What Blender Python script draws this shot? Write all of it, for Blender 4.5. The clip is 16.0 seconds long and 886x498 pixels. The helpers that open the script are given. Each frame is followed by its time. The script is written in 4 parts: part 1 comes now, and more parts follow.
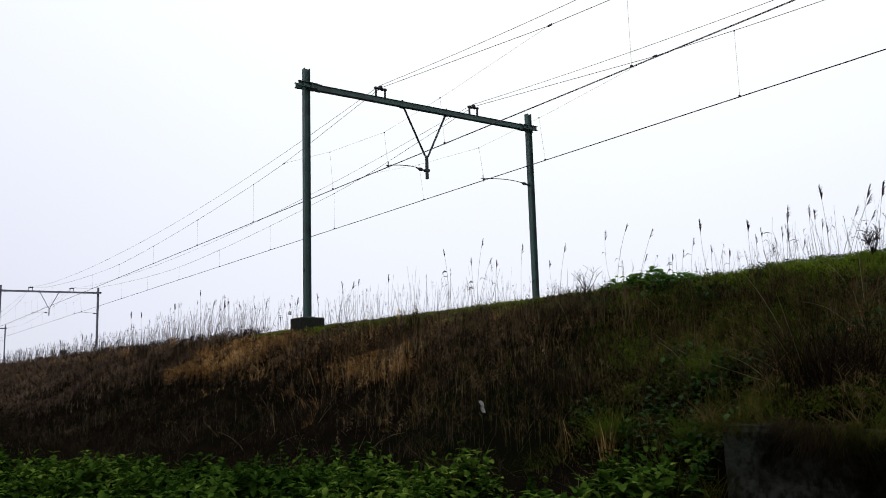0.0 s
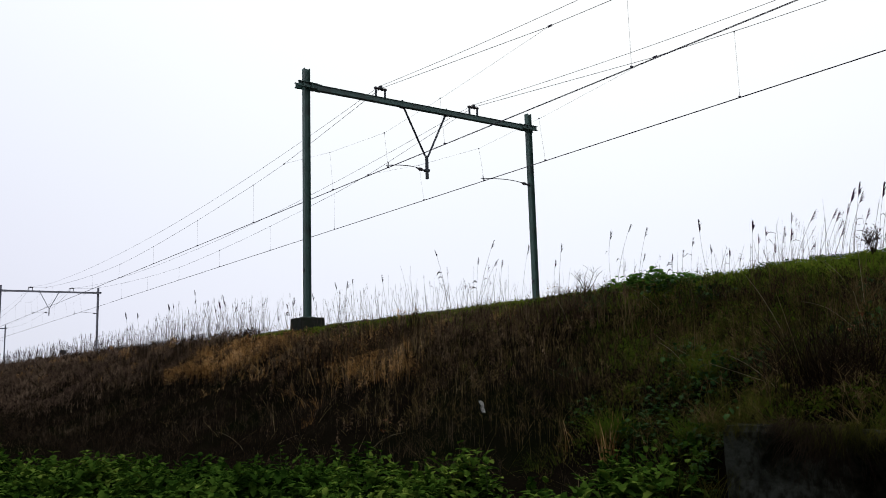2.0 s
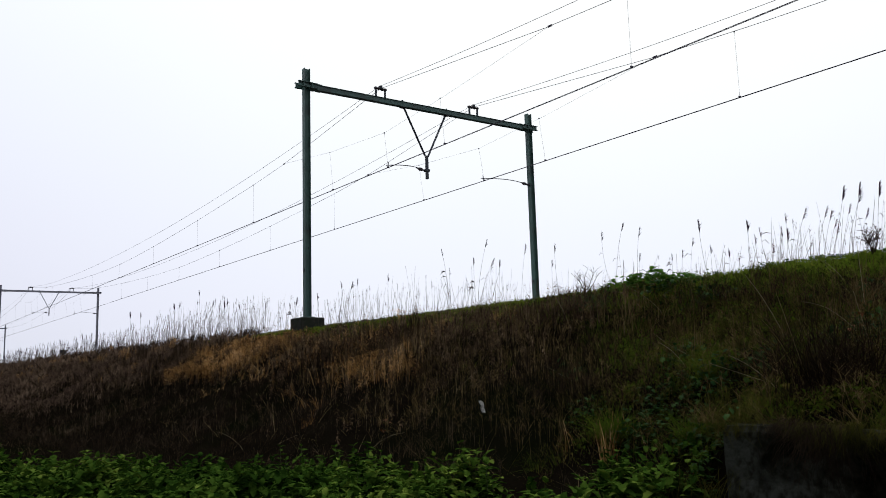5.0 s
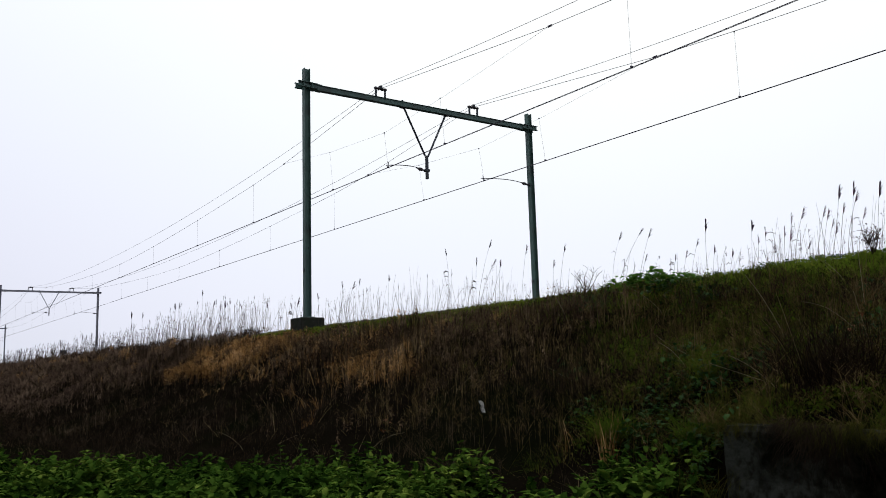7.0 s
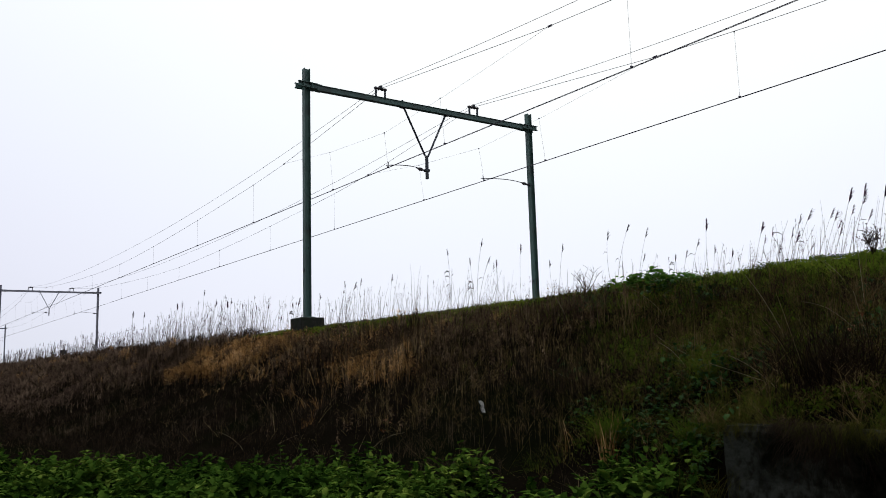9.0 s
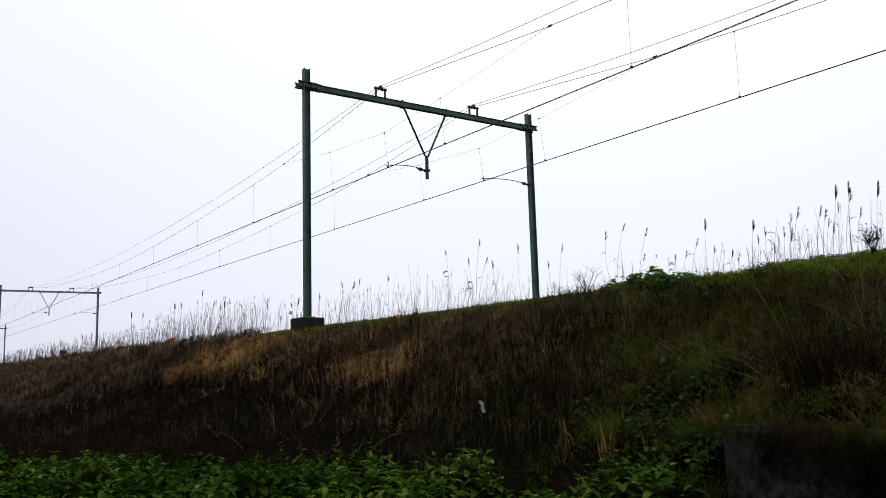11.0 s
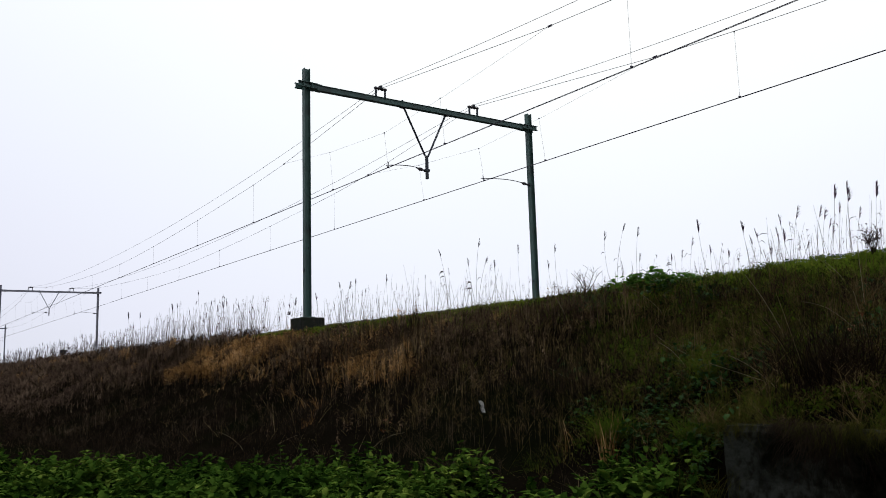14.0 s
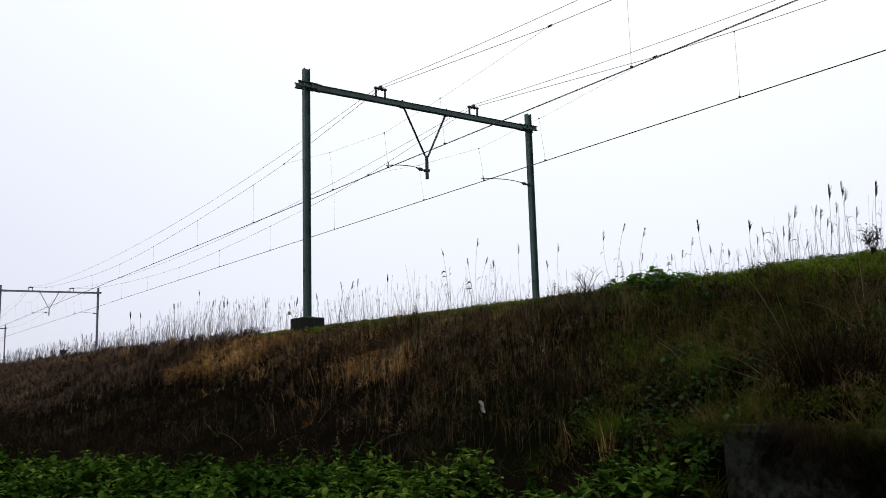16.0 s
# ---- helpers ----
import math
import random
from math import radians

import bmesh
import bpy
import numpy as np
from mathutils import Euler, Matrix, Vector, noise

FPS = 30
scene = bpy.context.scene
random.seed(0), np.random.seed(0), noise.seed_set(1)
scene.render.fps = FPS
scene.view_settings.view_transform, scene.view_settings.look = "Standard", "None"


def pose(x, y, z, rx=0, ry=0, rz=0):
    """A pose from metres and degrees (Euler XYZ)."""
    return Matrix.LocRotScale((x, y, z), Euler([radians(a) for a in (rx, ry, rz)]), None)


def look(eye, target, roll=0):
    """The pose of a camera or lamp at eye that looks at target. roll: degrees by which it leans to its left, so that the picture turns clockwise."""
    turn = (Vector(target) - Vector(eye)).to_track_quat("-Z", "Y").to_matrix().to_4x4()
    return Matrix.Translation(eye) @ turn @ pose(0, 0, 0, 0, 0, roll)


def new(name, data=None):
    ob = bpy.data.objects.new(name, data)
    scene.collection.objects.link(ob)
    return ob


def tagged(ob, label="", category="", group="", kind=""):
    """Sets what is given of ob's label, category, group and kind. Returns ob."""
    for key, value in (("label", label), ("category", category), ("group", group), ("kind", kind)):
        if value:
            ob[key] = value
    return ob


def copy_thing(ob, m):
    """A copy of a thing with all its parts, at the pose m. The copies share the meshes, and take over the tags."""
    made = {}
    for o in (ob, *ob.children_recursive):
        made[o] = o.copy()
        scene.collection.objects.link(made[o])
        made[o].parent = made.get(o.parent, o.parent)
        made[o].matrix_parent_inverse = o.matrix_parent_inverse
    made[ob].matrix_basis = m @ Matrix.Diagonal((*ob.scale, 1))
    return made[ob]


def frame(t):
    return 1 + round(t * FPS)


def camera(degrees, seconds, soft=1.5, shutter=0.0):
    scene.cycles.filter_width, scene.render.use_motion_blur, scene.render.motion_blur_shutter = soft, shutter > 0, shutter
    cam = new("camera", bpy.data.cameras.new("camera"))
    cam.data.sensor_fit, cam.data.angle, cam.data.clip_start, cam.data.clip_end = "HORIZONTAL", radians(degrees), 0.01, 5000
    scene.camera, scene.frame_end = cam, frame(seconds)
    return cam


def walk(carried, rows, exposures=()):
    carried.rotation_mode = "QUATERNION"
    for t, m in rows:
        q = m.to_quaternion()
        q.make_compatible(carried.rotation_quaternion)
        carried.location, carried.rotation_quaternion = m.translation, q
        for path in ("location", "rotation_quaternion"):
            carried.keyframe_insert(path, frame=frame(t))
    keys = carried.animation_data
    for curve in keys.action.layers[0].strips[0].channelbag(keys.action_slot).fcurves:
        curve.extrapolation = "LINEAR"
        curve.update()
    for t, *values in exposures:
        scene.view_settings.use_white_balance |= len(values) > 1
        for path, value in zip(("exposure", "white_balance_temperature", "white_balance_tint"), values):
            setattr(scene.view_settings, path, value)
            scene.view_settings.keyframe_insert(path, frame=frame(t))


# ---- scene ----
cam = camera(57.32, 16.0, soft=0.9)
EYE = (0.0, 0.0, 1.6)
VIEW = pose(*EYE) @ look((0, 0, 0), (-0.80512, 0.57546, 0.14305), -1.70)
walk(cam, [(0.0, VIEW), (16.0, VIEW)], exposures=[(0.0, 0.0), (16.0, 0.0)])

# ---- overcast sky and a weak, very wide sun behind the cloud ----
SUN_EL, SUN_AZ = radians(50), radians(43)          # azimuth from +y towards -x
world = bpy.data.worlds.new("overcast")
scene.world = world
world.use_nodes = True
wn, wl = world.node_tree.nodes, world.node_tree.links
wn.clear()
w_out = wn.new("ShaderNodeOutputWorld")
w_sky = wn.new("ShaderNodeTexSky")
w_sky.sky_type = "NISHITA"
w_sky.sun_disc = False
w_sky.sun_elevation, w_sky.sun_rotation = SUN_EL, -SUN_AZ
w_skybg = wn.new("ShaderNodeBackground")
w_cloud = wn.new("ShaderNodeBackground")
w_tc = wn.new("ShaderNodeTexCoord")
w_dot = wn.new("ShaderNodeVectorMath")
w_dot.operation = "DOT_PRODUCT"
w_dot.inputs[1].default_value = (-math.sin(SUN_AZ) * 0.57, math.cos(SUN_AZ) * 0.57, 0.82)
w_ramp = wn.new("ShaderNodeValToRGB")
w_ramp.color_ramp.elements[0].position = 0.0
w_ramp.color_ramp.elements[0].color = (0.05, 0.055, 0.06, 1)
w_ramp.color_ramp.elements[1].position = 1.0
w_ramp.color_ramp.elements[1].color = (1.0, 1.0, 1.0, 1)
for at_, col_ in ((0.50, (0.30, 0.32, 0.35, 1)), (0.785, (0.77, 0.79, 0.905, 1)), (0.86, (0.865, 0.90, 0.985, 1)), (0.915, (0.95, 0.985, 1.0, 1))):
    e_ = w_ramp.color_ramp.elements.new(at_)
    e_.color = col_
w_half = wn.new("ShaderNodeMath")
w_half.operation = "MULTIPLY_ADD"
w_half.inputs[1].default_value, w_half.inputs[2].default_value = 0.5, 0.5
w_mist = wn.new("ShaderNodeTexNoise")
w_mist.inputs["Scale"].default_value = 1.6
w_mist.inputs["Detail"].default_value = 3
w_mistadd = wn.new("ShaderNodeMath")
w_mistadd.operation = "MULTIPLY_ADD"
w_mistadd.inputs[1].default_value = 0.03
w_mix = wn.new("ShaderNodeAddShader")
wl.new(w_tc.outputs["Generated"], w_dot.inputs[0])
wl.new(w_tc.outputs["Generated"], w_mist.inputs["Vector"])
wl.new(w_dot.outputs["Value"], w_half.inputs[0])
wl.new(w_mist.outputs["Fac"], w_mistadd.inputs[0])
wl.new(w_half.outputs[0], w_mistadd.inputs[2])
wl.new(w_mistadd.outputs[0], w_ramp.inputs["Fac"])
wl.new(w_ramp.outputs["Color"], w_cloud.inputs["Color"])
wl.new(w_sky.outputs["Color"], w_skybg.inputs["Color"])
wl.new(w_skybg.outputs[0], w_mix.inputs[0])
wl.new(w_cloud.outputs[0], w_mix.inputs[1])
wl.new(w_mix.outputs[0], w_out.inputs["Surface"])
w_cloud.inputs["Strength"].default_value = 1.05
w_skybg.inputs["Strength"].default_value = 0.0012

sun = new("sun", bpy.data.lights.new("sun", "SUN"))
sun.data.energy, sun.data.angle, sun.data.color = 0.5, radians(25), (1.0, 0.96, 0.9)
sun.matrix_world = look((-math.sin(SUN_AZ) * 60, math.cos(SUN_AZ) * 60, 60 * math.tan(SUN_EL)), (0, 0, 0))


# ---- materials ----
def surface(name, colours, rough=0.8, metal=0.0, scale=6.0, bump=0.3, island=False, patch=None, spec=0.3, leaf=0.0, streak=1.0, hard=0.9):
    """A ramp of colours driven by fine and coarse noise (and by each blade's own chance); patch: a second colour in large patches."""
    m = bpy.data.materials.new(name)
    m.use_nodes = True
    n, l = m.node_tree.nodes, m.node_tree.links
    b = n["Principled BSDF"]
    b.inputs["Metallic"].default_value = metal
    b.inputs["Specular IOR Level"].default_value = spec
    tc = n.new("ShaderNodeTexCoord")
    fine = n.new("ShaderNodeTexNoise")
    fine.inputs["Scale"].default_value, fine.inputs["Detail"].default_value = scale * 6, 6
    coarse = n.new("ShaderNodeTexNoise")
    coarse.inputs["Scale"].default_value, coarse.inputs["Detail"].default_value = scale * 0.5, 3
    mp = n.new("ShaderNodeMapping")
    mp.inputs["Scale"].default_value = (1, 1, streak)
    l.new(tc.outputs["Object"], mp.inputs["Vector"])
    l.new(mp.outputs["Vector"], fine.inputs["Vector"])
    l.new(mp.outputs["Vector"], coarse.inputs["Vector"])
    add = n.new("ShaderNodeMath")
    add.operation = "ADD"
    l.new(fine.outputs["Fac"], add.inputs[0])
    l.new(coarse.outputs["Fac"], add.inputs[1])
    fac = n.new("ShaderNodeMath")
    fac.operation = "MULTIPLY_ADD"
    fac.inputs[1].default_value, fac.inputs[2].default_value = (1.9, -1.4) if island else (hard, 0.5 - hard)
    fac.use_clamp = True
    l.new(add.outputs[0], fac.inputs[0])
    out = fac.outputs[0]
    if island:
        geo = n.new("ShaderNodeNewGeometry")
        mixf = n.new("ShaderNodeMath")
        mixf.operation = "MULTIPLY_ADD"
        mixf.inputs[1].default_value = 0.45
        l.new(geo.outputs["Random Per Island"], mixf.inputs[0])
        sc = n.new("ShaderNodeMath")
        sc.operation = "MULTIPLY"
        sc.inputs[1].default_value = 0.55
        l.new(out, sc.inputs[0])
        l.new(sc.outputs[0], mixf.inputs[2])
        out = mixf.outputs[0]
    ramp = n.new("ShaderNodeValToRGB")
    els = ramp.color_ramp.elements
    while len(els) < len(colours):
        els.new(0.5)
    for i, c in enumerate(colours):
        els[i].position = i / (len(colours) - 1)
        els[i].color = (*c, 1)
    l.new(out, ramp.inputs["Fac"])
    colour = ramp.outputs["Color"]
    if patch:
        big = n.new("ShaderNodeTexNoise")
        big.inputs["Scale"].default_value, big.inputs["Detail"].default_value = patch[1], 4
        l.new(tc.outputs["Object"], big.inputs["Vector"])
        step = n.new("ShaderNodeMapRange")
        step.inputs["From Min"].default_value, step.inputs["From Max"].default_value = 0.48, 0.66
        l.new(big.outputs["Fac"], step.inputs["Value"])
        mx = n.new("ShaderNodeMix")
        mx.data_type = "RGBA"
        l.new(step.outputs["Result"], mx.inputs["Factor"])
        l.new(colour, mx.inputs["A"])
        mx.inputs["B"].default_value = (*patch[0], 1)
        colour = mx.outputs["Result"]
    l.new(colour, b.inputs["Base Color"])
    rr = n.new("ShaderNodeMapRange")
    rr.inputs["To Min"].default_value, rr.inputs["To Max"].default_value = rough - 0.12, min(1, rough + 0.12)
    l.new(fine.outputs["Fac"], rr.inputs["Value"])
    l.new(rr.outputs["Result"], b.inputs["Roughness"])
    if bump:
        bp = n.new("ShaderNodeBump")
        bp.inputs["Strength"].default_value, bp.inputs["Distance"].default_value = bump, 0.02
        l.new(fine.outputs["Fac"], bp.inputs["Height"])
        l.new(bp.outputs["Normal"], b.inputs["Normal"])
    if leaf:
        tr = n.new("ShaderNodeBsdfTranslucent")
        l.new(colour, tr.inputs["Color"])
        ms = n.new("ShaderNodeMixShader")
        ms.inputs[0].default_value = leaf
        l.new(b.outputs[0], ms.inputs[1])
        l.new(tr.outputs[0], ms.inputs[2])
        l.new(ms.outputs[0], n["Material Output"].inputs["Surface"])
    return m


# near-black base colour holds the shade in the gaps between plants
SOIL = surface("shade_dark_soil", [(0.0028, 0.0022, 0.0016), (0.006, 0.0048, 0.003), (0.012, 0.0095, 0.006)], 0.95, scale=3, bump=0.8, spec=0.0, patch=((0.004, 0.005, 0.002), 0.5))
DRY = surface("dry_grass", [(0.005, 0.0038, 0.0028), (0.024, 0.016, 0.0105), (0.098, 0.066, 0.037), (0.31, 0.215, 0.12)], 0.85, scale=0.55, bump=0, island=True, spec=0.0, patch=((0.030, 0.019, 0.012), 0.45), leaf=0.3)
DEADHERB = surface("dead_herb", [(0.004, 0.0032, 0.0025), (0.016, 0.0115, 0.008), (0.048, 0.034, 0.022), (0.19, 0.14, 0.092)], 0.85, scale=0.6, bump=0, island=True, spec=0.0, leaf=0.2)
BEIGE = surface("bleached_stalk", [(0.09, 0.062, 0.024), (0.24, 0.175, 0.075), (0.52, 0.41, 0.23)], 0.8, scale=0.8, bump=0, island=True, spec=0.0)
STRAW = surface("straw", [(0.05, 0.022, 0.008), (0.22, 0.11, 0.036), (0.55, 0.32, 0.12), (1.0, 0.72, 0.40)], 0.8, scale=0.8, bump=0, island=True, spec=0.0, leaf=0.45)
GREEN = surface("green_grass", [(0.017, 0.037, 0.004), (0.050, 0.088, 0.009), (0.096, 0.141, 0.015), (0.165, 0.152, 0.030)], 0.7, scale=0.7, bump=0, island=True, leaf=0.42, spec=0.0)
OLIVE = surface("olive_grass", [(0.006, 0.008, 0.002), (0.032, 0.036, 0.008), (0.090, 0.087, 0.018), (0.26, 0.20, 0.06)], 0.8, scale=0.7, bump=0, island=True, leaf=0.35, spec=0.0)
NETTLE = surface("nettle_leaf", [(0.007, 0.020, 0.003), (0.028, 0.066, 0.009), (0.072, 0.134, 0.018), (0.27, 0.35, 0.060)], 0.65, scale=1.2, bump=0.4, island=True, leaf=0.15, spec=0.0)
BROAD = surface("broad_leaf", [(0.022, 0.080, 0.011), (0.060, 0.160, 0.022), (0.11, 0.24, 0.040), (0.30, 0.28, 0.04)], 0.6, scale=1.5, bump=0.2, island=True, leaf=0.45, spec=0.0)
PALE = surface("pale_stalk", [(0.22, 0.17, 0.10), (0.38, 0.31, 0.20), (0.58, 0.50, 0.36)], 0.8, scale=3, bump=0, spec=0.0)
BROWNSTEM = surface("brown_stem", [(0.022, 0.016, 0.007), (0.11, 0.077, 0.032), (0.42, 0.30, 0.14)], 0.85, scale=0.8, bump=0, island=True, spec=0.0, leaf=0.3)
CRESTLEAF = surface("crest_leaf", [(0.04, 0.075, 0.006), (0.10, 0.165, 0.014), (0.18, 0.25, 0.026), (0.30, 0.30, 0.055)], 0.7, scale=0.9, bump=0, island=True, leaf=0.45, spec=0.0)
HEATH = surface("withered_heath", [(0.015, 0.009, 0.006), (0.064, 0.042, 0.027), (0.155, 0.105, 0.064), (0.42, 0.31, 0.19)], 0.85, scale=0.8, bump=0, island=True, spec=0.0, leaf=0.4)
# heath of the far bank, its colours paled to hold the distance haze
HAZE_HEATH = surface("haze_pale_heath", [(0.028, 0.019, 0.015), (0.095, 0.064, 0.048), (0.19, 0.13, 0.092), (0.40, 0.29, 0.19)], 0.85, scale=0.5, bump=0, island=True, spec=0.0, leaf=0.45)
IVY = surface("ivy_leaf", [(0.006, 0.020, 0.005), (0.018, 0.052, 0.012), (0.038, 0.090, 0.022), (0.08, 0.15, 0.035)], 0.55, scale=1.4, bump=0.2, island=True, leaf=0.12, spec=0.02)
STEM = surface("green_stem", [(0.04, 0.06, 0.02), (0.09, 0.10, 0.04)], 0.7, scale=5, bump=0)
TWIG = surface("dead_twig", [(0.012, 0.009, 0.007), (0.03, 0.020, 0.014), (0.085, 0.06, 0.04)], 0.9, scale=1.5, bump=0, island=True, spec=0.0)
REED = surface("reed_stem", [(0.042, 0.031, 0.025), (0.085, 0.065, 0.047), (0.17, 0.13, 0.09)], 0.8, scale=5, bump=0, island=True, spec=0.05)
PLUME = surface("reed_plume", [(0.030, 0.010, 0.036), (0.066, 0.028, 0.075), (0.13, 0.075, 0.115)], 0.9, scale=8, bump=0, island=True, spec=0.05)
DARKLEAF = surface("dark_leaf", [(0.03, 0.022, 0.025), (0.05, 0.036, 0.03)], 0.7, scale=5, bump=0, island=True, spec=0.05)
PAINT = surface("green_paint", [(0.055, 0.115, 0.098), (0.085, 0.165, 0.14), (0.125, 0.22, 0.19)], 0.55, scale=2.5, bump=0.15, patch=((0.060, 0.088, 0.078), 1.2), spec=0.5)
STEEL = surface("weathered_steel", [(0.028, 0.035, 0.045), (0.05, 0.06, 0.07), (0.075, 0.082, 0.09)], 0.55, metal=0.3, scale=4, bump=0.15, spec=0.5)
# pale grey with the haze over the far portals painted into it
HAZE_STEEL = surface("haze_pale_steel", [(0.28, 0.28, 0.32), (0.38, 0.38, 0.43), (0.48, 0.48, 0.53)], 0.6, scale=2.5, bump=0.1, spec=0.3)
WIRE = surface("copper_wire", [(0.05, 0.045, 0.065), (0.09, 0.08, 0.115)], 0.55, metal=0.3, scale=4, bump=0)
CERAMIC = surface("insulator_glaze", [(0.02, 0.014, 0.02), (0.04, 0.025, 0.03)], 0.25, scale=4, bump=0, spec=0.6)
CONCRETE = surface("old_concrete", [(0.014, 0.016, 0.012), (0.03, 0.032, 0.024), (0.055, 0.054, 0.043)], 0.9, scale=1.6, bump=0.6, patch=((0.016, 0.024, 0.010), 1.4), spec=0.2)
WALLCON = surface("stained_concrete", [(0.005, 0.005, 0.003), (0.024, 0.025, 0.017), (0.046, 0.047, 0.036), (0.095, 0.10, 0.085)], 0.9, scale=2.6, bump=0.9, patch=((0.009, 0.010, 0.006), 2.9), spec=0.0, streak=0.8, hard=2.2)
STONE = surface("ballast_stone", [(0.025, 0.022, 0.02), (0.06, 0.052, 0.048), (0.12, 0.105, 0.098)], 0.9, scale=3, bump=0.4, island=True)
PLATE = surface("dark_sign_plate", [(0.03, 0.03, 0.035), (0.05, 0.05, 0.055)], 0.6, scale=3, bump=0)
PLASTIC = surface("white_litter", [(0.62, 0.62, 0.6), (0.8, 0.8, 0.8)], 0.5, scale=8, bump=0.3)
AUTUMN = surface("orange_leaf", [(0.14, 0.045, 0.012), (0.26, 0.09, 0.02)], 0.7, scale=6, bump=0.1, island=True)

# ---- the plan: the track runs along x, the bank rises along +y ----
COL_X, COL_Y = -24.12, 11.73      # near column of the first portal
FORM_Z = 3.30                     # top of the portal's footings
SPAN = 75.17                      # from portal to portal
WIDE = 10.0                       # from column to column
CREST_Y, CREST_Z, FOOT_Y = 11.45, 2.90, 4.6
WALL_X, WALL_Y, WALL_Z = -4.38, 6.0, 1.03   # the concrete wall's end, face and top
VIEW_Z = np.array((-0.8137, 0.5813, 0.0))
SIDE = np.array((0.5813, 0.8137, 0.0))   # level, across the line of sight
rng = np.random.default_rng(7)


def wavy(x, y):
    return 0.06 * np.sin(x * 1.7 + y * 0.6) + 0.05 * np.sin(x * 0.61 - y * 1.9 + 1.0) + 0.03 * np.sin(x * 3.9 + y * 3.1)


def ground_z(x, y):
    """Height of the bank and of the land on both its sides."""
    x, y = np.asarray(x, float), np.asarray(y, float)
    up = np.clip((y - FOOT_Y) / (CREST_Y - FOOT_Y), 0, 1)
    z = (CREST_Z + 0.07 * np.clip((x + 14) / 4, 0, 1)) * (up - 0.035 * np.sin(up * 2 * np.pi))
    z = z + wavy(x, y) * np.clip((y + 3) / 4, 0.2, 1) * np.clip((11.0 - y) / 2, 0.25, 1) * np.where(y > 12.2, 0.3, 1)
    kept = np.where(y < WALL_Y + 0.1, 0.0, WALL_Z + (CREST_Z - WALL_Z) * np.clip((y - WALL_Y) / (CREST_Y - WALL_Y), 0, 1) + 0.5 * wavy(x, y) * np.clip((11.0 - y) / 2, 0.1, 1))
    share = np.clip((x - WALL_X + 0.25) / 0.25, 0, 1) * np.clip((8 - x) / 4, 0, 1)
    z = np.where(y < CREST_Y, z * (1 - share) + kept * share, z)
    far = np.clip((y - 25.0) / 7.0, 0, 1)
    return np.where(y > 25, z * (1 - far), z)


def array_mesh(name, verts, quads, mat):
    """A mesh from numpy arrays of corners and of four-cornered faces."""
    me = bpy.data.meshes.new(name)
    verts, quads = np.ascontiguousarray(verts, np.float32), np.ascontiguousarray(quads, np.int32)
    me.vertices.add(len(verts))
    me.vertices.foreach_set("co", verts.ravel())
    me.loops.add(quads.size)
    me.loops.foreach_set("vertex_index", quads.ravel())
    me.polygons.add(len(quads))
    me.polygons.foreach_set("loop_start", np.arange(0, quads.size, quads.shape[1], dtype=np.int32))
    me.update(calc_edges=True)
    me.materials.append(mat)
    return me


def part(name, bm, mat, parent=None, label=""):
    me = bpy.data.meshes.new(name)
    bm.to_mesh(me)
    bm.free()
    me.materials.append(mat)
    ob = new(name, me)
    ob.parent = parent
    return tagged(ob, label)


def sub(name, me, parent, label=""):
    ob = new(name, me)
    ob.parent = parent
    return tagged(ob, label)


def box(bm, a, b, bevel=0.0):
    """A bevelled box from corner a to corner b, added to bm."""
    c = [(a[i] + b[i]) / 2 for i in range(3)]
    s = [abs(b[i] - a[i]) for i in range(3)]
    got = bmesh.ops.create_cube(bm, size=1, matrix=Matrix.LocRotScale(c, None, s))
    if bevel:
        edges = list({e for v in got["verts"] for e in v.link_edges})
        bmesh.ops.bevel(bm, geom=edges, offset=bevel, segments=1, affect="EDGES")
    return bm


def tube(bm, pts, radii, sides=6):
    """A tube through points, with a radius at each, closed at both ends."""
    pts = [Vector(q) for q in pts]
    if not hasattr(radii, "__len__"):
        radii = [radii] * len(pts)
    rings = []
    for i, q in enumerate(pts):
        d = (pts[min(i + 1, len(pts) - 1)] - pts[max(i - 1, 0)]).normalized()
        u = d.cross(Vector((0.13, 0.98, 0.11))).normalized()
        if u.length < 0.5:
            u = d.orthogonal().normalized()
        v = d.cross(u)
        rings.append([bm.verts.new(q + (u * math.cos(2 * math.pi * k / sides) + v * math.sin(2 * math.pi * k / sides)) * radii[i]) for k in range(sides)])
    for a, b in zip(rings, rings[1:]):
        for k in range(sides):
            bm.faces.new((a[k], a[(k + 1) % sides], b[(k + 1) % sides], b[k]))
    if sides > 2:
        bm.faces.new(rings[0][::-1])
        bm.faces.new(rings[-1])
    return bm


# ---- ground ----
def ground():
    xs = np.concatenate(([-3000, -1200, -500, -260, -170], np.arange(-130, -40, 1.0), np.arange(-40, 6, 0.25), np.arange(6, 40, 2.0), [60, 120, 400, 1200, 3000]))
    ys = np.concatenate(([-3000, -1000, -300, -100, -40, -20, -10, -5], np.arange(-3, 14, 0.25), np.arange(14, 34, 1.0), [40, 60, 120, 400, 1200, 3000]))
    gx, gy = np.meshgrid(xs, ys, indexing="ij")
    gz = ground_z(gx, gy)
    v = np.stack((gx, gy, gz), -1).reshape(-1, 3)
    ny = len(ys)
    i, j = np.meshgrid(np.arange(len(xs) - 1), np.arange(ny - 1), indexing="ij")
    a = (i * ny + j).ravel()
    q = np.stack((a, a + ny, a + ny + 1, a + 1), 1)
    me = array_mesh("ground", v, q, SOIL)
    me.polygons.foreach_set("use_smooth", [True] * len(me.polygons))
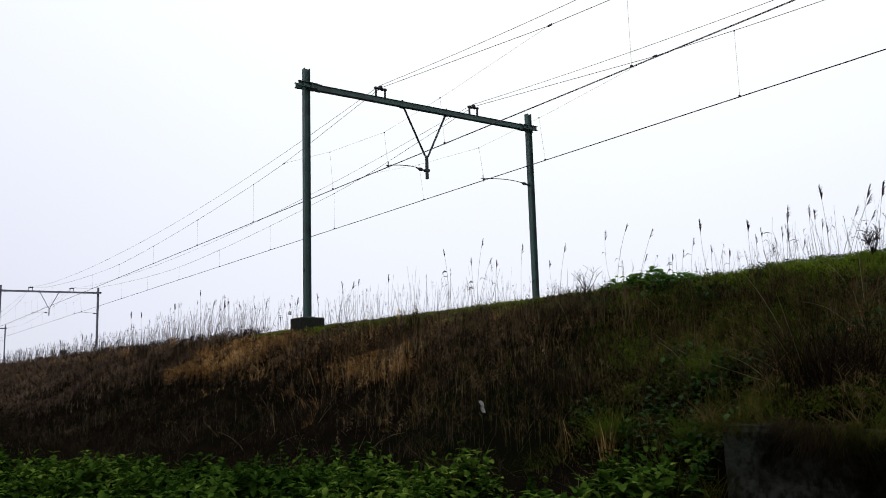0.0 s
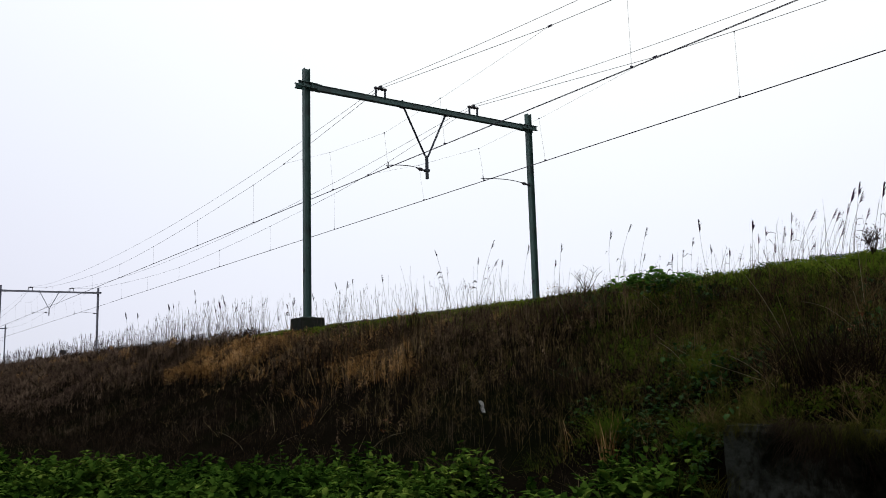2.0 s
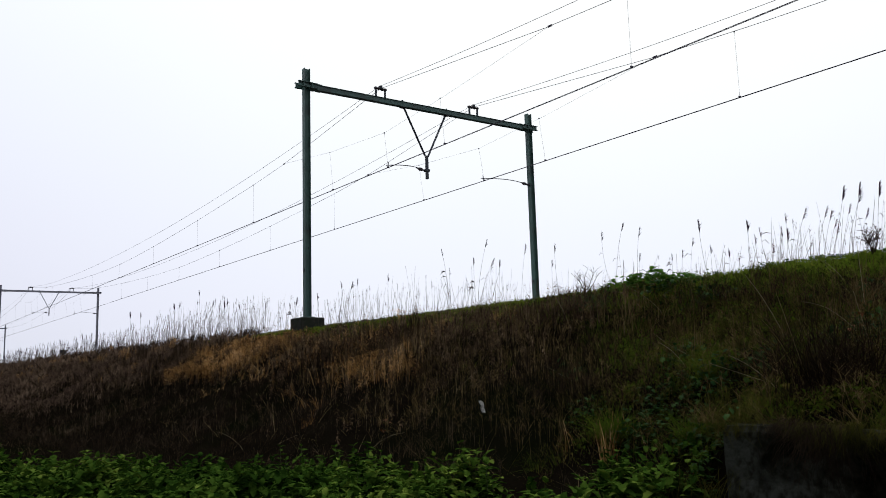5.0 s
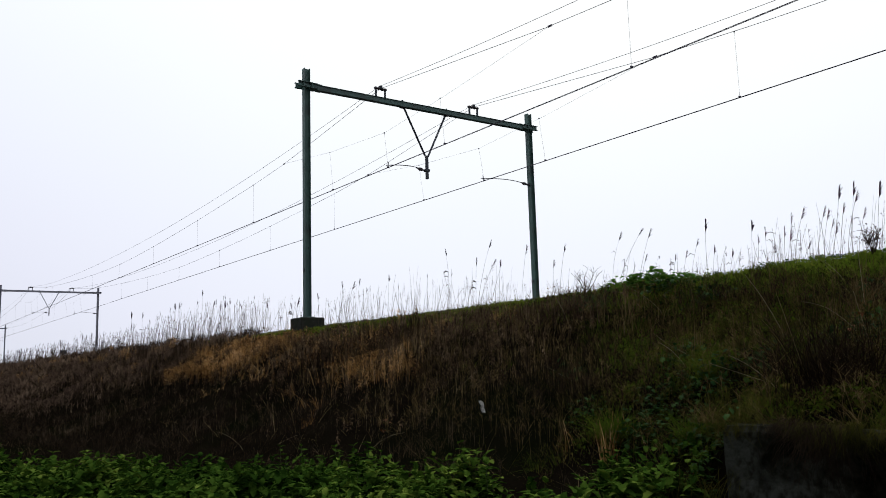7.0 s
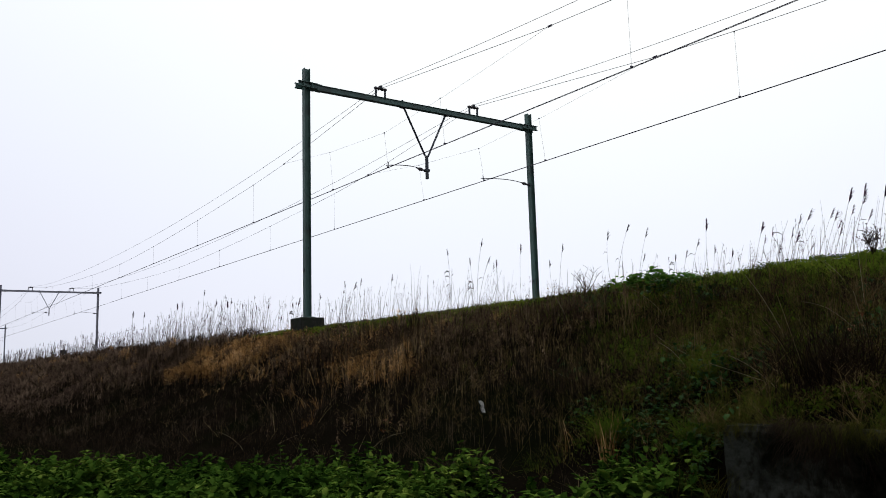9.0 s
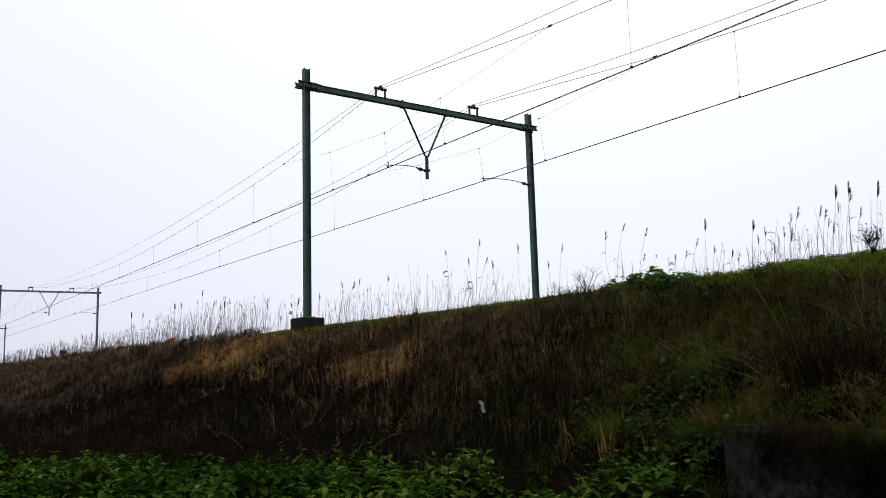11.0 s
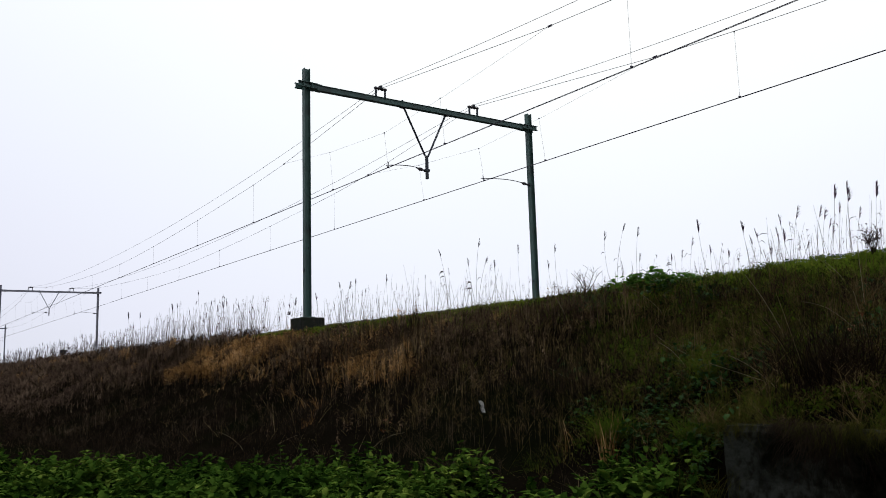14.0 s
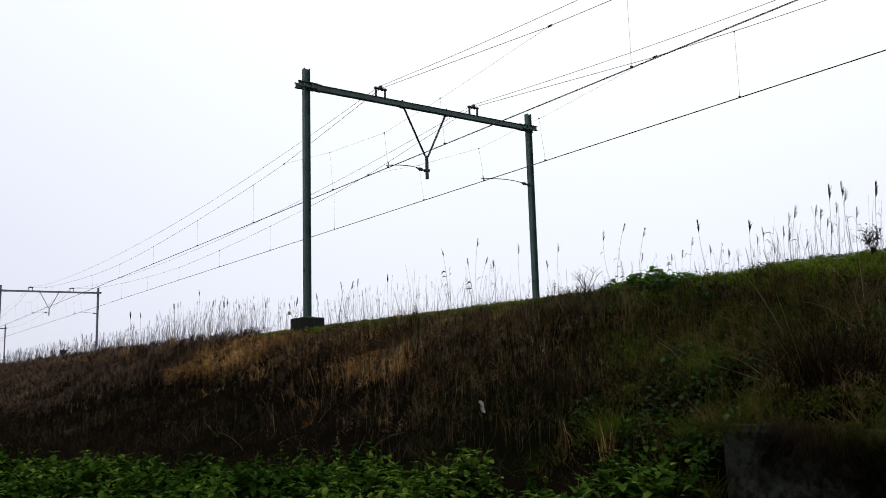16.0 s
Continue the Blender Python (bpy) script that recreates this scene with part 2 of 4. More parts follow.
    tagged(new("ground", me), "earth railway embankment, near black for shade between plants, with level land at its foot", "ground", kind="structure")


ground()


# ---- portals of the overhead line ----
def h_section(bm, x, y, z0, z1, w, d, t):
    """An upright H-beam: two flanges facing y, a web between them."""
    box(bm, (x - w / 2, y - d / 2, z0), (x + w / 2, y - d / 2 + t, z1), 0.003)
    box(bm, (x - w / 2, y + d / 2 - t, z0), (x + w / 2, y + d / 2, z1), 0.003)
    box(bm, (x - t * 0.4, y - d / 2 + t, z0), (x + t * 0.4, y + d / 2 - t, z1))


def portal(PAINT, STEEL):
    """One portal; its origin is the foot of its near column."""
    top = new("catenary_portal")
    beam_z = 7.86
    for y in (0.0, WIDE):
        bm = bmesh.new()
        h_section(bm, 0, y, -0.02 if y == 0 else -0.45, 8.46, 0.20, 0.21, 0.016)
        col = part("column", bm, PAINT, top, "dark green painted steel column")
        bm = bmesh.new()
        box(bm, (-0.17, y - 0.19, -0.02 if y == 0 else -0.45), (0.17, y + 0.19, 0.02 if y == 0 else -0.41), 0.004)
        part("base_plate", bm, PAINT, col)
        # clamp plates round the column where the beam passes
        s = 1 if y == 0 else -1
        pieces = [("clamp_plate", (x - 0.01, y - 0.34, beam_z - 0.075), (x + 0.01, y + 0.34, beam_z + 0.075)) for x in (-0.115, 0.115)]
        pieces += [("clamp_flange", (x - 0.042, y - 0.36, beam_z + z), (x + 0.042, y + 0.36, beam_z + z + 0.016)) for x in (-0.143, 0.143) for z in (-0.092, 0.076)]
        pieces += [("clamp_rib", (0.126, y + dy - 0.02, beam_z - 0.115), (0.16, y + dy + 0.02, beam_z + 0.115)) for dy in (-0.15, 0.15)]
        pieces += [("splice_plate", (-0.1, min(y + s * 0.38, y + s * 0.56), beam_z + z), (0.1, max(y + s * 0.38, y + s * 0.56), beam_z + z + 0.014)) for z in (-0.122, 0.094)]
        for piece, a, b in pieces:
            bm = bmesh.new()
            box(bm, a, b, 0.003)
            part(piece, bm, PAINT, col)
        for k in range(4):
            bm = bmesh.new()
            bmesh.ops.create_cone(bm, cap_ends=True, segments=6, radius1=0.02, radius2=0.02, depth=0.03,
                                  matrix=Matrix.Translation((0.148, y - 0.26 + 0.17 * k, beam_z + 0.05 * (-1) ** k)) @ Matrix.Rotation(radians(90), 4, "Y"))
            part("bolt", bm, STEEL, col)
        bm = bmesh.new()
        box(bm, (-0.05, y - 0.135, 1.50), (0.05, y - 0.108, 1.60), 0.004)
        part("earth_clip", bm, STEEL, col)
        for z in (2.25, 4.0):
            bm = bmesh.new()
            box(bm, (0.10, y - 0.022, z), (0.115, y + 0.022, z + 0.05), 0.003)
            part("plate", bm, STEEL, col, "small pale number plate")
    bm = bmesh.new()
    box(bm, (-0.10, 0.10, beam_z + 0.074), (0.10, WIDE - 0.10, beam_z + 0.088), 0.003)
    box(bm, (-0.10, 0.10, beam_z - 0.106), (0.10, WIDE - 0.10, beam_z - 0.092), 0.003)
    box(bm, (-0.068, 0.10, beam_z - 0.092), (-0.055, WIDE - 0.10, beam_z + 0.074))
    box(bm, (0.055, 0.10, beam_z - 0.092), (0.068, WIDE - 0.10, beam_z + 0.074))
    part("beam", bm, PAINT, top, "dark green painted steel cross beam")
    bm = bmesh.new()
    box(bm, (-0.06, WIDE - 0.24, 0.62), (0.06, WIDE - 0.115, 0.86), 0.01)
    part("junction_box", bm, STEEL, top, "small grey box on the column")
    # brackets that carry the messenger wires on the beam
    for y in (2.94, 7.16):
        for dy in (-0.19, 0.19):
            bm = bmesh.new()
            box(bm, (-0.035, y + dy - 0.028, beam_z + 0.085), (0.035, y + dy + 0.028, beam_z + 0.40), 0.006)
            br = part("bracket_post", bm, STEEL, top)
        bm = bmesh.new()
        prof = [0.035, 0.065, 0.04, 0.07, 0.04, 0.07, 0.04, 0.065, 0.035]
        pts = [(0, y - 0.26 + 0.065 * k, beam_z + 0.42) for k in range(9)]
        tube(bm, pts, prof, 8)
        part("insulator", bm, CERAMIC, br, "dark ribbed insulator")
        bm = bmesh.new()
        box(bm, (-0.08, y - 0.05, beam_z + 0.40), (0.08, y + 0.05, beam_z + 0.53), 0.015)
        part("wire_clamp", bm, STEEL, br)
    # the hanging V with its post between the tracks
    for y in (3.87, 5.86):
        bm = bmesh.new()
        tube(bm, [(0, y, beam_z - 0.02), (0, y + (4.89 - y) * 0.06, beam_z - 0.12), (0, 4.89 + (y - 4.89) * 0.06, 6.02)], [0.036, 0.038, 0.038], 8)
        part("strut", bm, STEEL, top)
        bm = bmesh.new()
        box(bm, (-0.10, y - 0.09, beam_z - 0.135), (0.10, y + 0.09, beam_z - 0.112), 0.004)
        part("strut_flange", bm, STEEL, top)
        bm = bmesh.new()
        box(bm, (-0.02, y - 0.03, beam_z + 0.088), (0.02, y + 0.03, beam_z + 0.16), 0.004)
        part("beam_clip", bm, STEEL, top)
    bm = bmesh.new()
    box(bm, (-0.05, 4.84, 5.16), (0.05, 4.94, 6.05), 0.012)
    part("drop_post", bm, STEEL, top)
    # arms that hold the contact wires to the side
    for y_fix, y_tip in ((4.84, 3.12), (9.88, 7.42)):
        bm = bmesh.new()
        n = 9
        pts = [(0, y_fix - 0.05 + (y_tip - y_fix + 0.05) * k / n, 5.47 + 0.10 * math.sin(math.pi * (k / n) ** 0.8) - 0.0 * k) for k in range(n + 1)]
        tube(bm, pts, 0.016, 6)
        tube(bm, [(0, y_tip + 0.12, 5.36), (0, y_tip + 0.10, 5.60)], 0.012, 6)
        arm = part("registration_arm", bm, STEEL, top)
        bm = bmesh.new()
        tube(bm, [(0, y_fix - 0.42 + 0.05 * k, 5.475 + 0.055 * (1 - k / 7)) for k in range(8)], [0.018, 0.024, 0.045, 0.062, 0.066, 0.055, 0.034, 0.02], 8)
        part("insulator", bm, CERAMIC, arm, "dark ribbed insulator")
        bm = bmesh.new()
        box(bm, (-0.07, y_fix - 0.06, 5.43), (0.07, y_fix + 0.14, 5.53), 0.01)
        part("arm_clamp", bm, STEEL, arm)
    return top


first = portal(PAINT, STEEL)
first.matrix_basis = pose(COL_X, COL_Y, FORM_Z)
tagged(first, "dark green steel railway portal with hanging V post", "catenary portal", "portals over the tracks")
# far portals wear the grey that carries haze in its colour
second = portal(HAZE_STEEL, HAZE_STEEL)
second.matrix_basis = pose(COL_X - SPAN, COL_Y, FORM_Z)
tagged(second, "distant steel railway portal over the embankment, grey with painted-in haze", "catenary portal", "portals over the tracks")
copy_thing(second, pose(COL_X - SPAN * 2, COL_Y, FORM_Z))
copy_thing(first, pose(COL_X + SPAN, COL_Y, FORM_Z))


def footing(x, y):
    bm = bmesh.new()
    box(bm, (-0.42, -0.42, -0.9), (0.42, 0.42, 0.0), 0.03)
    for v in bm.verts:
        v.co += Vector((noise.noise(v.co * 3), noise.noise(v.co * 3 + Vector((5, 0, 0))), 0)) * 0.015
    ob = part("concrete_footing", bm, CONCRETE)
    ob.matrix_basis = pose(x, y, FORM_Z - 0.02)
    tagged(ob, "weathered mossy concrete footing under a portal column", "footing", "column footings")


for i in (0, 1, 2, -1):
    footing(COL_X - SPAN * i, COL_Y)
    bm = bmesh.new()
    box(bm, (-0.4, -0.4, -0.5), (0.4, 0.4, 0.0), 0.03)
    ob = part("concrete_footing", bm, CONCRETE)
    ob.matrix_basis = pose(COL_X - SPAN * i, COL_Y + WIDE, FORM_Z - 0.45)
    tagged(ob, "weathered concrete footing of the far portal column", "footing", "column footings")


# ---- overhead line of each track: one top-level thing for each span and track ----
def messenger_z(dx):
    d = min(dx % SPAN, SPAN - dx % SPAN)
    if d < 8.7:
        return 8.29 - 0.83 * d / 8.7
    return 6.37 + 1.68 * (1 - d / (SPAN / 2)) ** 1.6


def feeder_z(dx):
    past = dx % SPAN
    u = 1 - min(past, SPAN - past) / (SPAN / 2)
    return 7.0 + 1.36 * u ** 2.2 - 0.06 * math.sin(math.pi * min(past / 20, 1))


def strung(name, dxs, zf, y, r, parent, mat=None, label="", y_to=None):
    bm = bmesh.new()
    tube(bm, [(d, y if y_to is None else y_to + (y - y_to) * max(0.0, 1 - min(d % SPAN, SPAN - d % SPAN) / 12), zf(d)) for d in dxs], r, 6)
    return part(name, bm, mat or WIRE, parent, label)


lines = []
for y_mess, y_con in ((2.94, 3.20), (7.16, 7.58)):
    line = new("overhead_line")
    line.matrix_basis = pose(COL_X, COL_Y, FORM_Z)
    tagged(line, "dark overhead line with messenger, droppers and paired contact wires", "overhead line", "lines over the tracks")
    lines.append(line)
    for lo, hi in ((-2 * SPAN, -SPAN), (-SPAN, 0.0), (0.0, SPAN * 0.62)):
        ds = [lo + (hi - lo) * k / 60 for k in range(61)]
        strung("messenger_wire", ds, messenger_z, y_mess, 0.0085, line, y_to=y_con)
        strung("feeder_wire", ds, feeder_z, y_mess - 0.05, 0.0075, line)
        for off in (-0.02, 0.02):
            strung("contact_wire", [lo, (lo + hi) / 2, hi], lambda d: 5.395, y_con + off, 0.0085, line, label="grooved contact wire")
    for c in (-2, -1, 0):
        base = c * SPAN
        y_s = (y_mess + y_con) / 2
        y_m = y_con + (y_mess - y_con) * (1 - 8.7 / 12)
        stitch = [(-8.7, messenger_z(8.7)), (-4.1, 6.92), (0.0, 6.66), (3.7, 6.92), (8.7, messenger_z(8.7))]
        bm = bmesh.new()
        tube(bm, [(base + d, y_m if abs(d) > 8 else y_s, z) for d, z in stitch], 0.0032, 5)
        part("stitch_wire", bm, WIRE, line)
        for d in (-8.7, 8.7):
            bm = bmesh.new()
            box(bm, (base + d - 0.08, y_m - 0.02, messenger_z(8.7) - 0.03), (base + d + 0.08, y_m + 0.02, messenger_z(8.7) + 0.02), 0.006)
            part("clamp", bm, WIRE, line)
        for d, z, y_t in ([(-4.2, 6.92, y_s), (0.0, 6.66, y_s), (3.5, 6.92, y_s)] +
                          [(q, messenger_z(q), y_con) for q in (-29.0, -20.5, -12.4, 11.4, 20.5, 29.0)] + [(37.5, messenger_z(37.5), y_con)]):
            if base + d > SPAN * 0.6:
                continue
            bm = bmesh.new()
            tube(bm, [(base + d, y_t, z), (base + d, y_con, 5.405)], 0.0032, 5)
            dr = part("dropper", bm, WIRE, line)
            bm = bmesh.new()
            box(bm, (base + d - 0.025, y_con - 0.035, 5.385), (base + d + 0.025, y_con + 0.035, 5.445), 0.008)
            part("dropper_clamp", bm, WIRE, dr)
            bm = bmesh.new()
            box(bm, (base + d - 0.022, y_t - 0.02, z - 0.025), (base + d + 0.022, y_t + 0.02, z + 0.02), 0.01)
            part("dropper_clip", bm, WIRE, dr)


# ---- concrete wall at the foot of the bank, ballast on top ----
def retaining_wall():
    x0, x1, y, top = WALL_X, 6.0, WALL_Y, WALL_Z
    n = 60
    bm = bmesh.new()
    rows = []
    for i in range(n + 1):
        x = x0 + (x1 - x0) * i / n
        w = 0.012 * noise.noise(Vector((x * 2.1, 0, 0))) + 0.02 * noise.noise(Vector((x * 6, 3, 0)))
        ring = []
        for yy, z in ((y, -0.3), (y - 0.004, 0.22), (y, 0.45), (y + 0.008, 0.6), (y - 0.006, 0.75), (y, top - 0.05), (y + 0.03, top), (y + 0.35, top + 0.02), (y + 0.35, -0.3)):
            ring.append(bm.verts.new((x, yy + w * 0.5, z + (w if z > 0.9 else 0))))
        rows.append(ring)
    for a, b in zip(rows, rows[1:]):
        for k in range(len(a)):
            bm.faces.new((a[k], b[k], b[(k + 1) % len(a)], a[(k + 1) % len(a)]))
    bm.faces.new(rows[0][::-1])
    bm.faces.new(rows[-1])
    bmesh.ops.recalc_face_normals(bm, faces=bm.faces)
    ob = part("wall_concrete", bm, WALLCON)
    tagged(ob, "old stained concrete retaining wall at the embankment's foot", "wall", kind="structure")


retaining_wall()

# plain unseen wall that closes the place behind the camera, added to shade the bank
bm = bmesh.new()
box(bm, (-70, -3.7, -0.3), (40, -3.2, 9.0), 0.02)
tagged(part("shade_wall", bm, WALLCON), "plain unseen dark concrete wall added behind the camera to shade the bank", "wall", kind="structure")


def ballast():
    xs = np.concatenate((np.arange(-130, -30, 4.0), np.arange(-30, 40, 0.5)))
    prof = [(12.15, 2.6), (12.35, 2.92), (12.7, 3.02), (14.0, 3.05), (19.5, 3.05), (21.0, 2.95), (21.3, 2.6)]
    v = [(x, y, z + (0.02 * math.sin(x * 2.3 + y) if z > 2.7 else 0)) for x in xs for y, z in prof]
    k = len(prof)
    q = [(i * k + j, (i + 1) * k + j, (i + 1) * k + j + 1, i * k + j + 1) for i in range(len(xs) - 1) for j in range(k - 1)]
    tagged(new("ballast_bed", array_mesh("ballast_bed", v, np.array(q), STONE)), "grey crushed-stone ballast bed on top of the embankment", "ballast", kind="structure")
    # loose stones on the near shoulder
    n = 5200
    x = -3.0 * (70 / 3.0) ** rng.random(n)
    y = rng.uniform(12.0, 12.9, n)
    z = np.where(y < 12.35, 2.90 + (y - 12.0) * 0.3, 3.02) + rng.uniform(-0.01, 0.035, n)
    s = rng.uniform(0.018, 0.042, n)
    cube = np.array([(-1, -1, -1), (1, -1, -1), (1, 1, -1), (-1, 1, -1), (-1, -1, 1), (1, -1, 1), (1, 1, 1), (-1, 1, 1)], float)
    f = np.array([(0, 3, 2, 1), (4, 5, 6, 7), (0, 1, 5, 4), (1, 2, 6, 5), (2, 3, 7, 6), (3, 0, 4, 7)])
    c = cube[None] * rng.uniform(0.5, 1.0, (n, 8, 3)) * s[:, None, None]
    a = rng.uniform(0, 6.3, n)
    ca, sa = np.cos(a)[:, None], np.sin(a)[:, None]
    vx = c[..., 0] * ca - c[..., 2] * sa
    vz = c[..., 0] * sa + c[..., 2] * ca
    vv = np.stack((vx + x[:, None], c[..., 1] + y[:, None], vz + z[:, None]), -1).reshape(-1, 3)
    ff = (f[None] + 8 * np.arange(n)[:, None, None]).reshape(-1, 4)
    tagged(new("ballast_stones", array_mesh("ballast_stones", vv, ff, STONE)), "loose grey ballast stones along the crest", "stones", kind="stuff")


ballast()


# ---- vegetation ----
def blade_arrays(p, h, w, az, lean, droop, face, segs=3, tip=0.15):
    """Corners and faces of many grass blades: p feet, h lengths, w widths, az the way they bow, face the way their width lies."""
    n = len(p)
    t = np.linspace(0, 1, segs + 1)
    out = h[:, None] * (lean[:, None] * t + droop[:, None] * t ** 2)
    up = h[:, None] * (t - 0.35 * np.abs(droop[:, None]) * t ** 2)
    cx = p[:, 0, None] + np.cos(az)[:, None] * out
    cy = p[:, 1, None] + np.sin(az)[:, None] * out
    cz = p[:, 2, None] + up
    ww = 0.5 * w[:, None] * (1 - (1 - tip) * t ** 1.5)
    fx, fy = np.cos(face)[:, None] * ww, np.sin(face)[:, None] * ww
    a = np.stack((cx - fx, cy - fy, cz), -1)
    b = np.stack((cx + fx, cy + fy, cz), -1)
    v = np.stack((a, b), 2).reshape(n, -1, 3)
    q = np.array([(2 * k, 2 * k + 1, 2 * k + 3, 2 * k + 2) for k in range(segs)])
    f = (q[None] + (2 * (segs + 1)) * np.arange(n)[:, None, None]).reshape(-1, 4)
    return v.reshape(-1, 3), f


def soft_noise(x, y, s, k):
    return (np.sin(x * s + k) * np.cos(y * s * 1.7 - k * 2) + np.sin(x * s * 2.3 + y * s * 1.1 + k * 3) * 0.6 + np.sin(x * s * 4.1 - y * s * 5.3 + k) * 0.4) / 2


def scatter(n, near, far, y0, y1):
    x = -near * (far / near) ** rng.random(n)
    y = rng.uniform(y0, y1, n)
    return x, y


def on_wall(x, y):
    return (x > WALL_X - 0.05) & (y < WALL_Y + 0.12)


def clear(x, y):
    """False just below the first footing, where only short grass grows."""
    return ~((y > 10.15) & (x > -25.6) & (x < -20.0))


def cover(name, mat, n, near, far, y0, y1, keep, hlo, hhi, width, label, lean=0.25, droop=0.45, hfun=None, segs=3, category="grass", tuft=14, spread=0.05, tip=0.15):
    x, y = scatter(n // tuft, near, far, y0, y1)
    ok = keep(x, y) & ~on_wall(x, y)
    tx, ty = np.repeat(x[ok], tuft), np.repeat(y[ok], tuft)
    tall = np.repeat(rng.uniform(0.55, 1.25, ok.sum()), tuft)
    way = np.repeat(rng.uniform(0, 6.283, ok.sum()), tuft)
    m = len(tx)
    wide = spread * np.clip(np.hypot(tx, ty) / 14, 1, 6)
    x, y = tx + rng.normal(0, 1, m) * wide, ty + rng.normal(0, 1, m) * wide
    d = np.hypot(x, y)
    h = rng.uniform(hlo, hhi, m) * tall * (hfun(x, y) if hfun else 1)
    w = width * rng.uniform(0.6, 1.4, m) * np.clip(d / 12, 0.8, 4)
    p = np.stack((x, y, ground_z(x, y) - 0.03), 1)
    az = np.where(rng.random(m) < 0.5, way + rng.normal(0, 0.6, m), rng.uniform(0, 6.283, m))
    v, f = blade_arrays(p, h, w, az, np.abs(rng.normal(0, lean, m)), np.abs(rng.normal(0, droop, m)), rng.uniform(0, 3.1416, m), segs, tip)
    return tagged(new(name, array_mesh(name, v, f, mat)), label, category, kind="stuff")


def greenness(x, y):
    """0 on the brown stretch of the bank, 1 on the green one nearer the wall."""
    return np.clip((x + 11.0 - 3.0 * np.clip((8.6 - y) / 1.8, 0, 1)) / 3.0 + 0.7 * soft_noise(x, y, 0.9, 1.3), 0, 1)


def chance(x):
    return rng.random(len(x))


def matted(x, y):
    return 0.72 + 0.3 * soft_noise(x, y, 1.6, 0.4) + 0.3 * soft_noise(x, y, 5.2, 1.4)


def brown(x, y):
    return (x < -9.4 - (5.6 - y) * 1.2) | (y > 5.3)


def bank_h(x, y):
    """Rank lower down, short towards the crest."""
    return matted(x, y) * (1 - 0.68 * np.clip((y - 9.6) / 1.5, 0, 1) * np.clip((x + 60) / 30, 0.3, 1))


def golden(x, y):
    """Two patches of bright straw, a far one standing in for haze, and lesser ones by chance."""
    g = 0.7 * np.exp(-((x + 20.5) / 4.0) ** 2 - ((y - 8.4) / 0.8) ** 2) + np.exp(-((x + 23.5) / 5.5) ** 2 - ((y - 9.7) / 0.95) ** 2) + 0.75 * np.exp(-((x + 13.6) / 1.7) ** 2 - ((y - 8.0) / 0.7) ** 2) + 0.5 * np.exp(-((x + 62) / 28) ** 2 - ((y - 9.8) / 1.5) ** 2)
    return g * (0.75 + 0.5 * soft_noise(x, y, 3.0, 2.2)) + 0.10 * (soft_noise(x, y, 1.3, 6.2) > 0.45)


def tufted(x, y):
    """Share of ground that plants take: islands with dark gaps between them."""
    return np.clip(0.68 + 0.9 * soft_noise(x, y, 2.9, 0.7) + 0.7 * soft_noise(x, y, 7.3, 2.9), 0.06, 1)


# covers thin out low down so near-black soil stands in for shade there
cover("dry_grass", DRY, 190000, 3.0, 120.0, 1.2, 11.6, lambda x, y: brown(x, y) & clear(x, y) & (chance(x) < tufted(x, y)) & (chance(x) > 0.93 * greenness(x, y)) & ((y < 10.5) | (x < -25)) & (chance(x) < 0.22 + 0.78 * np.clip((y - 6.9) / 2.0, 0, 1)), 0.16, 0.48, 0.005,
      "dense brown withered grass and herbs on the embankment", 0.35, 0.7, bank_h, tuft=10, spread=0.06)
cover("straw_grass", STRAW, 9000, 6.0, 110.0, 6.2, 10.6, lambda x, y: (chance(x) < golden(x, y) * 1.1) & clear(x, y), 0.2, 0.5, 0.0045,
      "pale tawny straw tufts standing in the withered grass", 0.25, 0.9, matted, segs=4, tip=0.8)
cover("pale_stalks", BEIGE, 4200, 3.0, 60.0, 5.6, 10.9, lambda x, y: (soft_noise(x, y, 0.9, 5.0) > -0.1) & (chance(x) < 0.06 + 0.94 * np.clip((y - 7.0) / 2, 0, 1)), 0.2, 0.55, 0.0055,
      "scattered bleached dry grass stalks", 0.4, 1.2, bank_h, segs=5, tuft=2, spread=0.08)
cover("olive_grass", OLIVE, 180000, 3.0, 26.0, 5.6, 11.4, lambda x, y: (chance(x) < greenness(x, y) * 0.95 + 0.06) & (chance(x) < tufted(x, y) * np.clip((y - 5.2 - 1.2 * np.clip((-x - 6.5) / 2, 0, 1)) / 2.6, 0.12, 1)), 0.07, 0.27, 0.0055,
      "olive and brownish rank grass on the embankment", 0.7, 1.3, bank_h, segs=3, tuft=10)
cover("crest_grass", CRESTLEAF, 64000, 3.5, 34.0, 9.0, 11.75, lambda x, y: (y > 10.3 + 0.5 * soft_noise(x, y, 1.1, 0.2) + 0.3 * soft_noise(x, y, 4.1, 1.2) + np.clip((-x - 23) / 5, 0, 1) * 1.3 - 0.2 * np.clip((x + 15) / 3, 0, 1) - 0.6 * np.exp(-((x + 10.5) / 2.5) ** 2)), 0.05, 0.13, 0.0065,
      "short green grass along the crest", 0.4, 0.6, spread=0.07)
cover("green_tufts", GREEN, 60000, 3.0, 16.0, 6.0, 10.8, lambda x, y: ((x > -7.2) | (y > 8)) & (soft_noise(x, y, 1.7, 4.0) + 0.5 * soft_noise(x, y, 6.1, 1.0) > 0.32) & (chance(x) < greenness(x, y)), 0.12, 0.36, 0.006,
      "fresh green grass tufts on the embankment", 0.45, 1.1, bank_h, segs=4)
